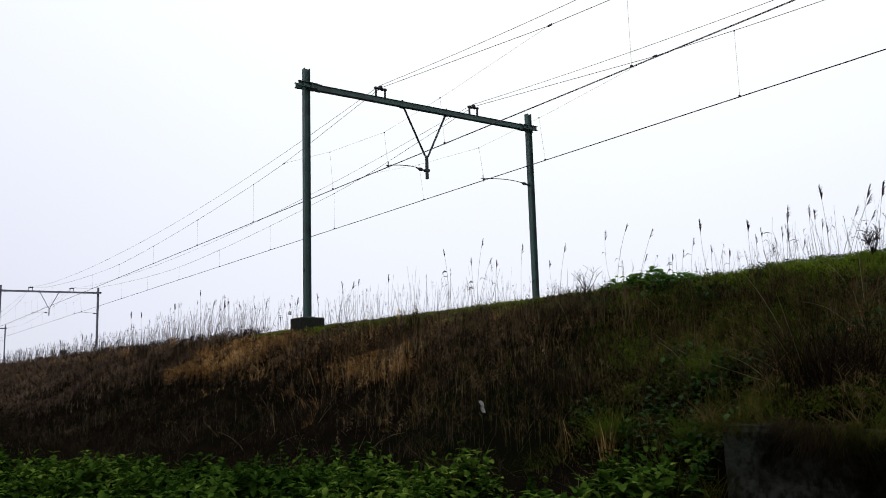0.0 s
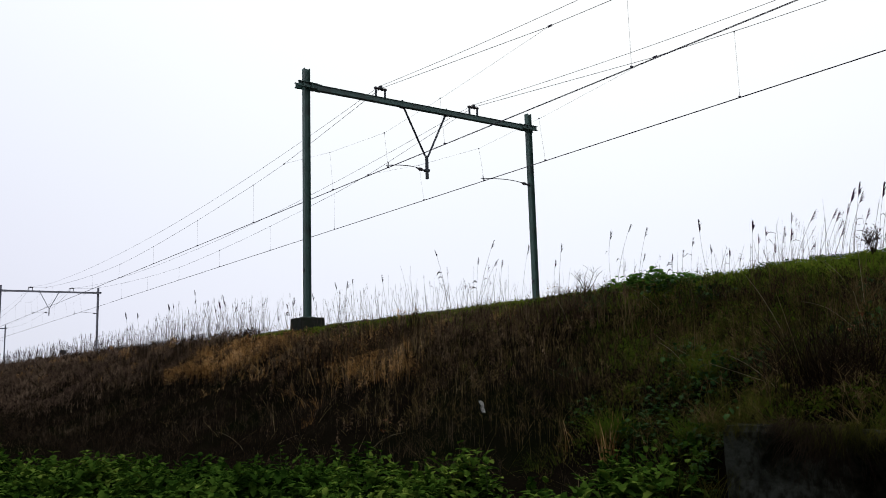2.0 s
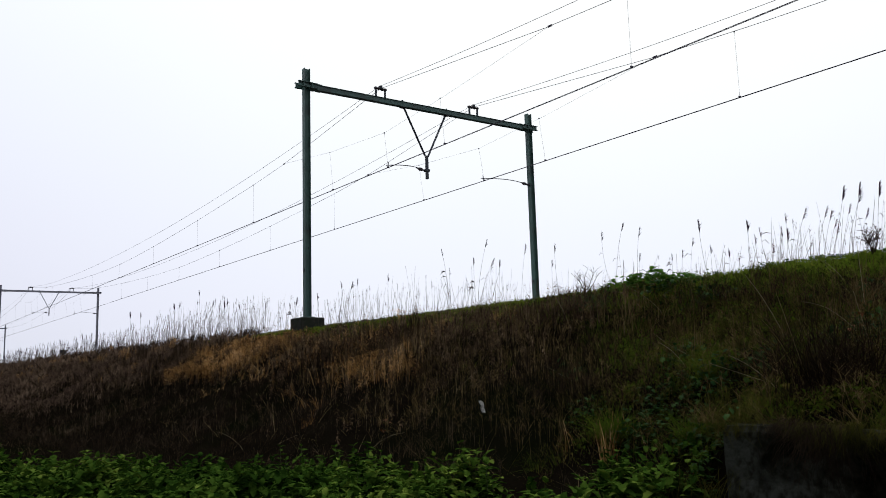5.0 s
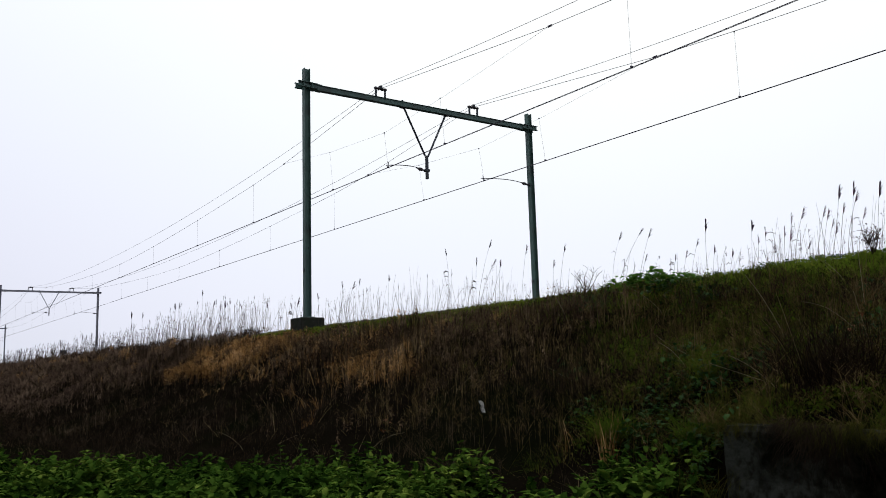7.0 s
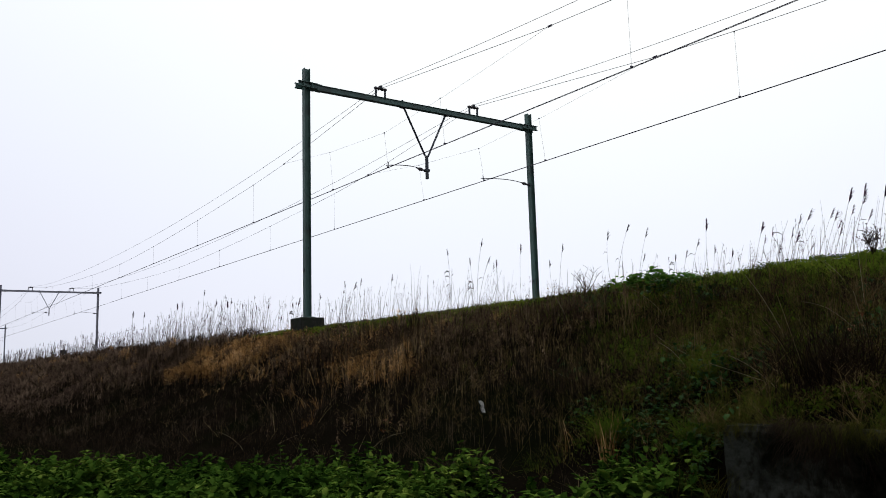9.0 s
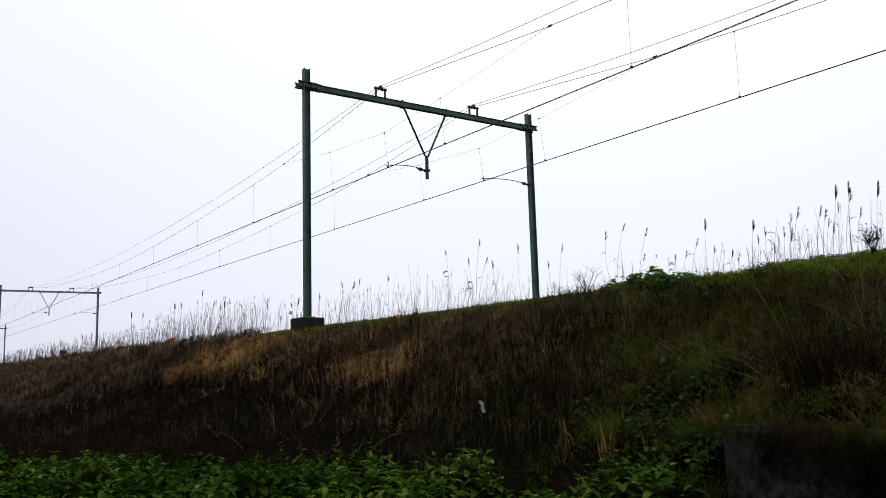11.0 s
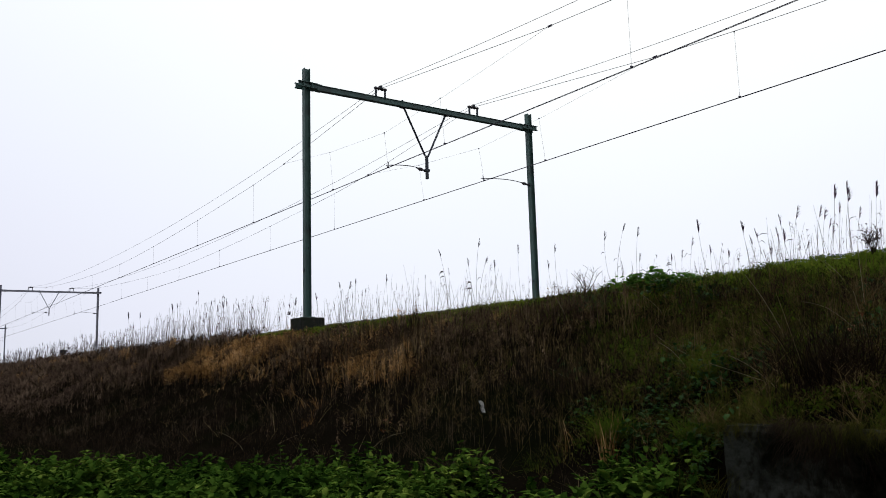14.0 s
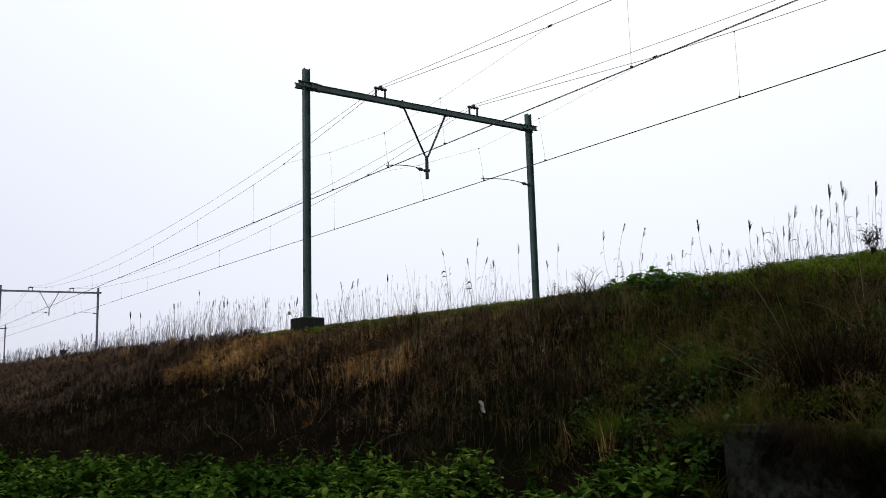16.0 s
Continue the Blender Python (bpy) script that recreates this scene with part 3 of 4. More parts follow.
cover("standing_stems", BROWNSTEM, 7000, 3.0, 17.0, 7.4, 10.9, lambda x, y: soft_noise(x, y, 2.3, 3.3) + 0.5 * soft_noise(x, y, 6.7, 0.3) > 0.1, 0.3, 0.75, 0.0042,
      "thin upright dead stems on the embankment", 0.13, 0.15, lambda x, y: 1 - 0.5 * np.clip((y - 9.9) / 0.8, 0, 1), tuft=4, spread=0.1)
cover("fallen_twigs", BEIGE, 420, 4.0, 18.0, 5.1, 7.4, lambda x, y: (x < -5) & (chance(x) < 0.6), 0.25, 0.7, 0.004,
      "thin pale dead twigs lying across the foot of the bank", 1.0, 0.4, segs=4, tuft=2, spread=0.15, category="twigs")


def leaf_grid(long, wide, fold=0.25, curl=0.25, levels=(0.06, 0.75, 1.0, 0.62, 0.04)):
    """Corners of one leaf along +x, folded along its midrib, curling down at the tip; and its faces."""
    v = []
    k = len(levels) - 1
    for i, s in enumerate(levels):
        t = i / k
        z = -curl * long * t ** 2
        v += [(long * t, -0.5 * wide * s, z + fold * wide * s * 0.5), (long * t, 0, z), (long * t, 0.5 * wide * s, z + fold * wide * s * 0.5)]
    f = []
    for i in range(k):
        f += [(3 * i, 3 * i + 1, 3 * i + 4, 3 * i + 3), (3 * i + 1, 3 * i + 2, 3 * i + 5, 3 * i + 4)]
    return np.array(v, float), np.array(f)


def leaf_arrays(pos, az, tilt, size, proto):
    """Many leaves from one, each at pos, pointing to az, raised by tilt, scaled by size."""
    v0, f0 = proto
    n = len(pos)
    v = v0[None] * size[:, None, None]
    ct, st = np.cos(tilt)[:, None], np.sin(tilt)[:, None]
    x = v[..., 0] * ct - v[..., 2] * st
    z = v[..., 0] * st + v[..., 2] * ct
    y = v[..., 1]
    ca, sa = np.cos(az)[:, None], np.sin(az)[:, None]
    out = np.stack((x * ca - y * sa + pos[:, 0, None], x * sa + y * ca + pos[:, 1, None], z + pos[:, 2, None]), -1)
    f = (f0[None] + len(v0) * np.arange(n)[:, None, None]).reshape(-1, 4)
    return out.reshape(-1, 3), f


NETTLE_LEAF = leaf_grid(0.12, 0.105, 0.42, 0.5, (0.15, 0.95, 0.68, 1.0, 0.55, 0.62, 0.08))
HERB_LEAF = leaf_grid(0.105, 0.08, 0.25, 0.25, (0.1, 0.8, 0.6, 1.0, 0.7, 0.4, 0.05))


def leafy(name, mat, x, y, hlo, hhi, pairs, proto, label, size=1.0, category="plants"):
    """A stand of upright herbs: stems with opposite pairs of leaves, smaller towards the tip."""
    m = len(x)
    h = rng.uniform(hlo, hhi, m) * (0.85 + 0.3 * soft_noise(x, y, 1.3, 0.9))
    z0 = ground_z(x, y)
    lean = rng.normal(0, 0.12, (m, 2))
    t = np.linspace(0.3, 1.0, pairs)
    base_az = rng.uniform(0, 6.283, m)
    pos, az, tilt, sz = [], [], [], []
    for i, tt in enumerate(t):
        for side in (0, 1):
            pos.append(np.stack((x + lean[:, 0] * h * tt, y + lean[:, 1] * h * tt, z0 + h * tt), 1))
            az.append(base_az + i * 1.57 + side * 3.1416 + rng.normal(0, 0.3, m))
            tilt.append(rng.normal(0.25 + 0.5 * tt ** 6, 0.5, m))
            sz.append(size * (1.15 - 0.55 * tt ** 3) * rng.uniform(0.75, 1.25, m))
    v, f = leaf_arrays(np.concatenate(pos), np.concatenate(az), np.concatenate(tilt), np.concatenate(sz), proto)
    sv, sf = blade_arrays(np.stack((x, y, z0 - 0.02), 1), h, np.full(m, 0.006), np.arctan2(lean[:, 1], lean[:, 0]), np.hypot(lean[:, 0], lean[:, 1]), np.zeros(m), rng.uniform(0, 3.14, m), 2, 0.6)
    top = tagged(new(name, array_mesh(name, np.concatenate((v, sv)), np.concatenate((f, sf + len(v))), mat)), label, category, kind="stuff")
    return top


def nettle_edge(x):
    return 5.02 + 0.05 * np.exp(-((x + 8.8) / 1.6) ** 2) + 0.30 * np.exp(-((x + 7.0) / 0.9) ** 2) + 0.17 * np.sin(x * 1.1) + 0.13 * np.sin(x * 2.7 + 1)


x, y = scatter(4400, 4.6, 16.0, 0.3, 5.9)
ok = (soft_noise(x, y, 3.3, 1.1) > -0.22) & (y < nettle_edge(x) + rng.normal(0, 0.12, len(x))) & (x > -9.6 - (5.6 - y) * 1.25 + rng.normal(0, 0.2, len(x))) & ~on_wall(x, y - 0.3) & ((x < -6.35) | ((x > -5.9) & (chance(x) < 0.4))) & (x * x + y * y > 16)
leafy("nettles", NETTLE, x[ok], y[ok], 0.2, 0.56, 6, NETTLE_LEAF, "dense bright green nettles at the embankment's foot", 1.0)

def leaf_patch(name, mat, hubs, count, proto, high, label):
    """Creeping leaves that lie over the bank in ragged patches: hubs of x, y and reach."""
    px, py = [], []
    for hx, hy, reach in hubs:
        m = int(count * reach * reach * 6)
        px.append(hx + rng.normal(0, reach * 0.55, m) * (1 + 0.5 * np.sin(np.arange(m) * 0.9)))
        py.append(hy + rng.normal(0, reach * 0.5, m))
    px, py = np.concatenate(px), np.concatenate(py)
    ok = ~on_wall(px, py) & (soft_noise(px, py, 7.0, 2.0) > -0.35)
    px, py = px[ok], py[ok]
    m = len(px)
    pz = ground_z(px, py) + high * rng.random(m) ** 1.3 * (0.7 + 0.5 * soft_noise(px, py, 3.1, 1.0)) + 0.03
    v, f = leaf_arrays(np.stack((px, py, pz), 1), rng.uniform(0, 6.283, m), rng.normal(0.1, 0.5, m), rng.uniform(0.55, 1.35, m), proto)
    return tagged(new(name, array_mesh(name, v, f, mat)), label, "plants", kind="stuff")


leaf_patch("creeping_leaves", IVY, [(-5.6, 7.4, 0.36), (-6.0, 7.15, 0.34), (-5.3, 7.9, 0.25), (-6.4, 8.1, 0.3), (-4.2, 8.1, 0.42), (-3.7, 8.5, 0.4), (-5.0, 6.5, 0.3), (-4.6, 6.1, 0.2), (-4.5, 5.9, 0.16), (-5.9, 6.6, 0.28), (-4.9, 9.6, 0.3), (-7.4, 9.9, 0.35), (-9.6, 9.9, 0.3), (-8.2, 7.9, 0.2), (-3.2, 7.6, 0.4), (-8.6, 10.5, 0.4), (-10.2, 10.4, 0.4), (-6.9, 6.9, 0.2)],
           330, leaf_grid(0.06, 0.05, 0.25, 0.3, (0.2, 0.9, 0.7, 1.0, 0.5, 0.06)), 0.24, "dark green creeping leaves in patches on the bank")
r_ = random.Random(11)
leaf_patch("moss_herbs", OLIVE, [(-3.2 * (6.6 / 3.2) ** r_.random() - 0.55 * k, 6.4 + k, r_.uniform(0.12, 0.36)) for k in (r_.uniform(0, 4.2) for _ in range(120))],
           520, leaf_grid(0.06, 0.013, 0.25, 0.6, (0.3, 1.0, 0.1)), 0.2, "small olive herbs and moss between the grasses")
leaf_patch("small_herbs", GREEN, [(-3.2 * (6.4 / 3.2) ** r_.random() - 0.6 * k, 6.4 + k, r_.uniform(0.1, 0.3)) for k in (r_.uniform(0, 4.4) for _ in range(100))],
           420, leaf_grid(0.042, 0.03, 0.25, 0.4, (0.15, 1.0, 0.1)), 0.18, "small bright herbs between the grasses")
leaf_patch("crest_clods", IVY, [(-4.4 * (11.0 / 4.4) ** r_.random(), r_.uniform(11.45, 11.8), r_.uniform(0.08, 0.17)) for _ in range(34)],
           800, leaf_grid(0.035, 0.03, 0.25, 0.4), 0.07, "dark leafy clods along the edge of the crest")
leaf_patch("shaded_leaves", NETTLE, [(-5.05, 6.2, 0.32), (-5.3, 6.0, 0.35), (-4.75, 6.1, 0.22), (-5.6, 5.85, 0.3)],
           80, leaf_grid(0.075, 0.066, 0.35, 0.4, (0.2, 0.9, 0.7, 1.0, 0.6, 0.7, 0.08)), 0.34, "broad green leaves beside the end of the wall")

x, y = scatter(2600, 3.5, 24.0, 10.3, 11.7)
ok = (chance(x) < np.clip((x + 24) / 12, 0.15, 1))
leafy("crest_herbs", CRESTLEAF, x[ok], y[ok], 0.03, 0.09, 3, leaf_grid(0.05, 0.036, 0.2, 0.2, (0.15, 1.0, 0.1)), "low creeping green herbs along the crest", 0.9)

def frizzy(name, mat, x, y, hlo, hhi, twigs, twig_m, width, label, category="plants", hang=0.0):
    """Withered herbs: a thin stem with many short twigs and husks on its upper part."""
    m = len(x)
    h = rng.uniform(hlo, hhi, m) * (0.8 + 0.35 * soft_noise(x, y, 2.1, 0.9))
    z0 = ground_z(x, y) - 0.03
    far = np.clip(np.hypot(x, y) / 12, 0.8, 4)
    az, lean = rng.uniform(0, 6.283, m), np.abs(rng.normal(0, 0.16, m))
    sv, sf = blade_arrays(np.stack((x, y, z0), 1), h, width * far, az, lean, np.zeros(m), rng.uniform(0, 3.14, m), 2, 0.5)
    t = rng.uniform(0.35, 1.0, (m, twigs)) ** 0.7
    rx = (x + np.cos(az) * lean * h)[:, None] * t + x[:, None] * (1 - t)
    ry = (y + np.sin(az) * lean * h)[:, None] * t + y[:, None] * (1 - t)
    rz = z0[:, None] + h[:, None] * t
    k = m * twigs
    tl = (twig_m * rng.uniform(0.4, 1.3, k)) * np.repeat(far, twigs) ** 0.35
    tv, tf = blade_arrays(np.stack((rx.ravel(), ry.ravel(), rz.ravel()), 1), tl, np.repeat(width * far, twigs) * rng.uniform(0.6, 1.7, k), rng.uniform(0, 6.283, k), rng.uniform(0.3, 1.3, k), rng.uniform(0, 0.6 + hang, k), rng.uniform(0, 3.14, k), 2, 0.5)
    if hang:
        tv = tv.reshape(k, -1, 3)
        tv[:, 4:, 2] -= (hang * 0.5 * tl)[:, None]
        tv = tv.reshape(-1, 3)
    return tagged(new(name, array_mesh(name, np.concatenate((sv, tv)), np.concatenate((sf, tf + len(sv))), mat)), label, category, kind="stuff")


x, y = scatter(30000, 5.0, 110.0, 3.0, 11.2)
# herbs too grow sparse low down, baring near-black soil in place of shade
ok = brown(x, y) & (chance(x) > greenness(x, y)) & (chance(x) > 0.75 * golden(x, y)) & (chance(x) < np.clip((x + 90) / 50, 0.3, 1)) & (chance(x) < tufted(x + 3.1, y)) & (chance(x) < np.clip((y - 5.6) / 3.6, 0.24 + 0.3 * np.clip((-x - 12) / 5, 0, 1), 1)) & clear(x, y) & ((y < 10.4) | (x < -26))
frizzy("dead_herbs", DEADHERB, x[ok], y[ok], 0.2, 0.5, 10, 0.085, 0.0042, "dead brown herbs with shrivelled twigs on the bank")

x, y = scatter(13000, 9.0, 115.0, 4.8, 11.3)
ok = ((y < 10.8) | (x < -42)) & (chance(x) < np.clip((y - 7.4) / 1.6, 0, 1) + 0.8 * np.clip((-x - 27) / 8, 0, 1)) & clear(x, y) & (soft_noise(x, y, 0.9, 2.1) + 0.6 * soft_noise(x, y, 3.7, 1.7) > -0.1 - 0.3 * np.clip((-x - 30) / 30, 0, 1)) & ((y < 10.4) | (x < -26)) & (x < -10.5)
near = ok & (x > -27) & (chance(x) > 0.6 * golden(x, y))
frizzy("withered_heath", HEATH, x[near], y[near], 0.2, 0.45, 12, 0.07, 0.0042, "greyish brown withered heath herbs on the bank")
# beyond here the herbs take the colours with haze painted in
away = ok & (x <= -27 + 3 * soft_noise(x, y, 0.9, 4.0))
frizzy("haze_pale_heath", HAZE_HEATH, x[away], y[away], 0.25, 0.55, 12, 0.07, 0.0042, "greyish brown herbs on the far bank, paled to stand for haze")

x, y = scatter(520, 26.5, 112.0, 11.2, 11.8)
frizzy("crest_heath", HAZE_HEATH, x, y, 0.1, 0.4, 9, 0.08, 0.0030, "withered herbs along the crest among the reeds")

hx, hy = [], []
for cx, cy, rx, ry, hubs in ((-22.6, 10.0, 1.3, 0.35, 26), (-24.0, 9.0, 2.2, 0.5, 40), (-23.4, 8.3, 1.8, 0.35, 24), (-22.0, 10.6, 0.7, 0.2, 9), (-15.0, 8.2, 0.5, 0.2, 6), (-12.8, 7.9, 0.35, 0.15, 5), (-14.0, 8.0, 0.5, 0.2, 2), (-16.2, 9.5, 0.7, 0.2, 3), (-13.9, 9.4, 0.9, 0.3, 2), (-45.0, 9.6, 10.0, 1.0, 20)):
    for a, b in zip(rng.normal(cx, rx, hubs), rng.normal(cy, ry, hubs)):
        hx.append(rng.normal(a, 0.2, 12))
        hy.append(rng.normal(b, 0.13, 12))
x, y = np.concatenate(hx), np.minimum(np.concatenate(hy), 11.1)
ok = clear(x, y)
frizzy("straw_heads", STRAW, x[ok], y[ok], 0.26, 0.5, 7, 0.075, 0.0052, "golden drooping seed heads of dry grass", "grass", 1.0)

x, y = scatter(900, 12.0, 34.0, 7.4, 10.7)
ok = (chance(x) < 1.3 * golden(x, y)) & clear(x, y)
leafy("seeding_straw", STRAW, x[ok], y[ok], 0.2, 0.46, 6, leaf_grid(0.05, 0.014, 0.4, 0.9, (0.3, 1.0, 0.1)), "golden seed heads of dry herbs on the upper bank", 1.0)
x, y = scatter(5200, 8.5, 60.0, 5.8, 10.6)
ok = brown(x, y) & (chance(x) > greenness(x, y)) & clear(x, y) & (chance(x) < np.clip((y - 6.9 - 0.6 * np.clip((x + 14) / 4, 0, 1)) / 2.2, 0.06, 1)) & (chance(x) < tufted(x + 1.3, y + 0.7))
leafy("shrivelled_herbs", HEATH, x[ok], y[ok], 0.22, 0.5, 6, leaf_grid(0.05, 0.022, 0.5, 0.7, (0.3, 1.0, 0.1)), "withered herbs with small curled brown leaves", 1.0)

hx, hy = [], []
for cx, cy, rx, ry, n_ in ((-6.85, 9.75, 0.55, 0.25, 60), (-5.1, 9.15, 0.45, 0.35, 60), (-9.4, 9.4, 0.5, 0.3, 40), (-8.0, 7.6, 0.7, 0.4, 50), (-7.2, 7.2, 0.5, 0.4, 40)):
    hx.append(rng.normal(cx, rx, n_))
    hy.append(rng.normal(cy, ry, n_))
frizzy("dark_thicket", TWIG, np.concatenate(hx), np.concatenate(hy), 0.2, 0.5, 18, 0.13, 0.0040, "dark tangled dead twigs on the bank", "twigs")

x, y = scatter(2400, 3.2, 14.0, 6.2, 9.9)
ok = (x > -12) & (chance(x) < tufted(x, y + 2.2))
frizzy("withered_herbs", BROWNSTEM, x[ok], y[ok], 0.2, 0.5, 9, 0.08, 0.0036, "thin brown withered herbs among the green grass")


def things_of_leaves(name, parent, mat, spots, proto):
    me = array_mesh(name, proto[0], proto[1], mat)
    for px, py, pz, az, tilt, s in spots:
        ob = new(name, me)
        ob.parent = parent
        ob.matrix_basis = Matrix.LocRotScale((px, py, pz), Euler((rng.normal(0, 0.3), -tilt, az)), (s, s, s))


def crest_shrub(x, y, wide, high, count, leaf_m):
    """A low clump of broad leaves on short stems."""
    top = new("leafy_shrub")
    top.matrix_basis = pose(x, y, float(ground_z(x, y)))
    r = random.Random(int(-x * 100))
    spots = []
    for k in range(9):
        a, l = r.uniform(0, 6.28), r.uniform(0.3, 1.0)
        tip = (math.cos(a) * wide * 0.42 * l, math.sin(a) * wide * 0.3 * l, high * r.uniform(0.5, 0.95) * (1.1 - 0.5 * l))
        bm = bmesh.new()
        tube(bm, [(0, 0, -0.03), (tip[0] * 0.4, tip[1] * 0.4, tip[2] * 0.6), tip], [0.007, 0.006, 0.004], 5)
        part("stem", bm, STEM, top)
    for k in range(count):
        a, l = r.uniform(0, 6.28), r.random() ** 0.6
        env = math.sqrt(max(0.02, 1 - l * l)) * (0.85 + 0.25 * math.sin(a * 3 + x))
        z = high * env * (r.random() ** 0.45)
        spots.append((math.cos(a) * wide * 0.5 * l, math.sin(a) * wide * 0.35 * l, max(0.03, z), a + r.gauss(0, 0.6), r.gauss(0.25, 0.35), r.uniform(0.6, 1.25)))
    grid = leaf_grid(leaf_m, leaf_m * 0.95, 0.15, 0.25, (0.3, 0.95, 1.0, 0.7, 0.12))
    spots.sort(key=lambda q: -q[2])
    things_of_leaves("leaf", top, BROAD, spots[:count // 4], grid)
    rest = np.array(spots[count // 4:])
    v, f = leaf_arrays(rest[:, :3], rest[:, 3], rest[:, 4], rest[:, 5], grid)
    tagged(sub("foliage", array_mesh("foliage", v, f, BROAD), top), kind="stuff")
    tagged(top, "low bush of broad green leaves on the crest", "shrub", "bushes on the crest")


crest_shrub(-9.33, 11.1, 0.95, 0.32, 620, 0.085)
crest_shrub(-9.8, 11.0, 0.9, 0.26, 360, 0.075)
crest_shrub(-8.7, 11.1, 0.8, 0.22, 260, 0.075)


def twiggy(name, x, y, high, spread, stems, forks, label, mat_leaf=None, leaves=0, lean=0.0):
    """A bare or sparsely leaved shrub of forked twigs."""
    top = new(name)
    top.matrix_basis = pose(x, y, float(ground_z(x, y)))
    r = random.Random(int(-x * 77))
    tips = []
    for k in range(stems):
        a = r.uniform(0, 6.28)
        d = Vector((math.cos(a) * spread, math.sin(a) * spread * 0.6, 1.0)) + Vector(SIDE) * lean
        l = high * r.uniform(0.6, 1.0)
        end = d * l * 0.9
        mid = end * 0.5 + Vector((r.gauss(0, 0.03), r.gauss(0, 0.03), 0.02))
        bm = bmesh.new()
        tube(bm, [(0, 0, -0.05), tuple(mid), tuple(end)], [0.007, 0.005, 0.0025], 5)
        tips += [mid, end]
        for f in range(forks):
            s = mid.lerp(end, r.random())
            e = s + Vector((r.gauss(0, 0.5), r.gauss(0, 0.5), r.uniform(0.3, 1.0))) * high * 0.22
            tube(bm, [tuple(s), tuple(s.lerp(e, 0.5) + Vector((0, 0, 0.01))), tuple(e)], [0.0045, 0.0036, 0.0022], 4)
            tips.append(e)
        part("branch", bm, TWIG, top)
    if leaves:
        n = leaves
        pick = np.array([r.choice(tips) for _ in range(n)]) + np.array([[r.gauss(0, 0.05) for _ in range(3)] for _ in range(n)])
        pick[:, 2] = np.abs(pick[:, 2])
        v, f = leaf_arrays(pick, rng.uniform(0, 6.28, n), rng.normal(0, 0.6, n), rng.uniform(0.6, 1.3, n), leaf_grid(0.03, 0.021))
        tagged(sub("foliage", array_mesh("foliage", v, f, mat_leaf), top), kind="stuff")
    tagged(top, label, "shrub")


twiggy("dark_leaved_shrub", -5.6, 11.3, 0.42, 0.32, 10, 6, "small dark-leaved shrub standing on the crest", DARKLEAF, 170)
twiggy("bare_shrub", -11.3, 11.5, 0.62, 1.0, 7, 3, "bare twiggy shrub with dark branches on the crest")


# ---- long bent stalks on the bank ----
def stalk(x, y, reach, rise, sag, r=0.0032):
    """A dry stalk from its foot on the bank, leaning sideways by reach and up by rise."""
    z = float(ground_z(x, y))
    pts = []
    for k in range(8):
        t = k / 7
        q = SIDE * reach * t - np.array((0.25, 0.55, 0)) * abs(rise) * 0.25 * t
        pts.append((q[0], q[1], rise * t + sag * math.sin(math.pi * t) - 0.03 * (k == 0)))
    bm = bmesh.new()
    tube(bm, pts, [r * (1 - 0.6 * k / 7) for k in range(8)], 5)
    ob = part("dry_stalk", bm, PALE)
    ob.matrix_basis = pose(x, y, z)
    tagged(ob, "long bent pale dry stalk leaning from the bank", "stalk", "dry stalks on the bank")


stalk(-5.35, 8.6, -0.30, 0.72, 0.05)
stalk(-6.2, 7.9, -0.26, 0.30, 0.04)
stalk(-4.75, 7.5, -0.45, 0.40, 0.05)
stalk(-5.5, 10.3, -0.22, 0.26, 0.02)
stalk(-9.4, 9.2, -0.25, 0.8, 0.03)
stalk(-4.55, 8.9, 0.10, 0.9, 0.02)
stalk(-10.3, 6.0, 0.6, 0.2, 0.06, 0.0024)
stalk(-12.6, 5.5, 0.7, 0.22, 0.05, 0.0026)
stalk(-13.6, 5.4, -0.4, 0.3, 0.05, 0.0026)
r_ = random.Random(5)
for k in range(17):
    sx = -3.6 * (20 / 3.6) ** r_.random()
    stalk(sx, r_.uniform(7.2, 9.9), r_.gauss(-0.1, 0.25), r_.uniform(0.25, 0.6), r_.uniform(-0.04, 0.10), r_.uniform(0.0016, 0.0027))


# ---- dark tussock that hangs over the wall ----
def tussock(x, y, n, label):
    az = rng.uniform(0, 6.283, n)
    p = np.stack((x + rng.normal(0, 0.16, n), y + rng.normal(0, 0.12, n), np.full(n, float(ground_z(x, y)) - 0.02)), 1)
    v, f = blade_arrays(p, rng.uniform(0.35, 0.95, n), np.full(n, 0.005), az, np.abs(rng.normal(0.35, 0.3, n)), rng.normal(0.2, 0.5, n), rng.uniform(0, 3.14, n), 4)
    tagged(new("dead_tussock", array_mesh("dead_tussock", v, f, TWIG)), label, "tussock", "dead tussocks by the wall", kind="stuff")


def grass_tuft(x, y, n, mat, high, label, open_=1.0):
    """A single tuft of long blades that arch outwards."""
    p = np.stack((x + rng.normal(0, 0.05, n), y + rng.normal(0, 0.05, n), np.full(n, float(ground_z(x, y)) - 0.02)), 1)
    v, f = blade_arrays(p, high * rng.uniform(0.5, 1.0, n), np.full(n, 0.008), rng.uniform(0, 6.283, n), open_ * np.abs(rng.normal(0.25, 0.2, n)), open_ * np.abs(rng.normal(0.7, 0.4, n)), rng.uniform(0, 3.14, n), 5)
    tagged(new("grass_tuft", array_mesh("grass_tuft", v, f, mat)), label, "grass tuft", kind="stuff")


grass_tuft(-6.15, 6.55, 260, GREEN, 0.55, "bright green tuft of long arching grass")
grass_tuft(-5.95, 6.25, 36, STRAW, 0.5, "bleached straw tuft beside green grass", 0.25)
grass_tuft(-5.2, 6.6, 200, GREEN, 0.45, "green grass tuft near the wall")
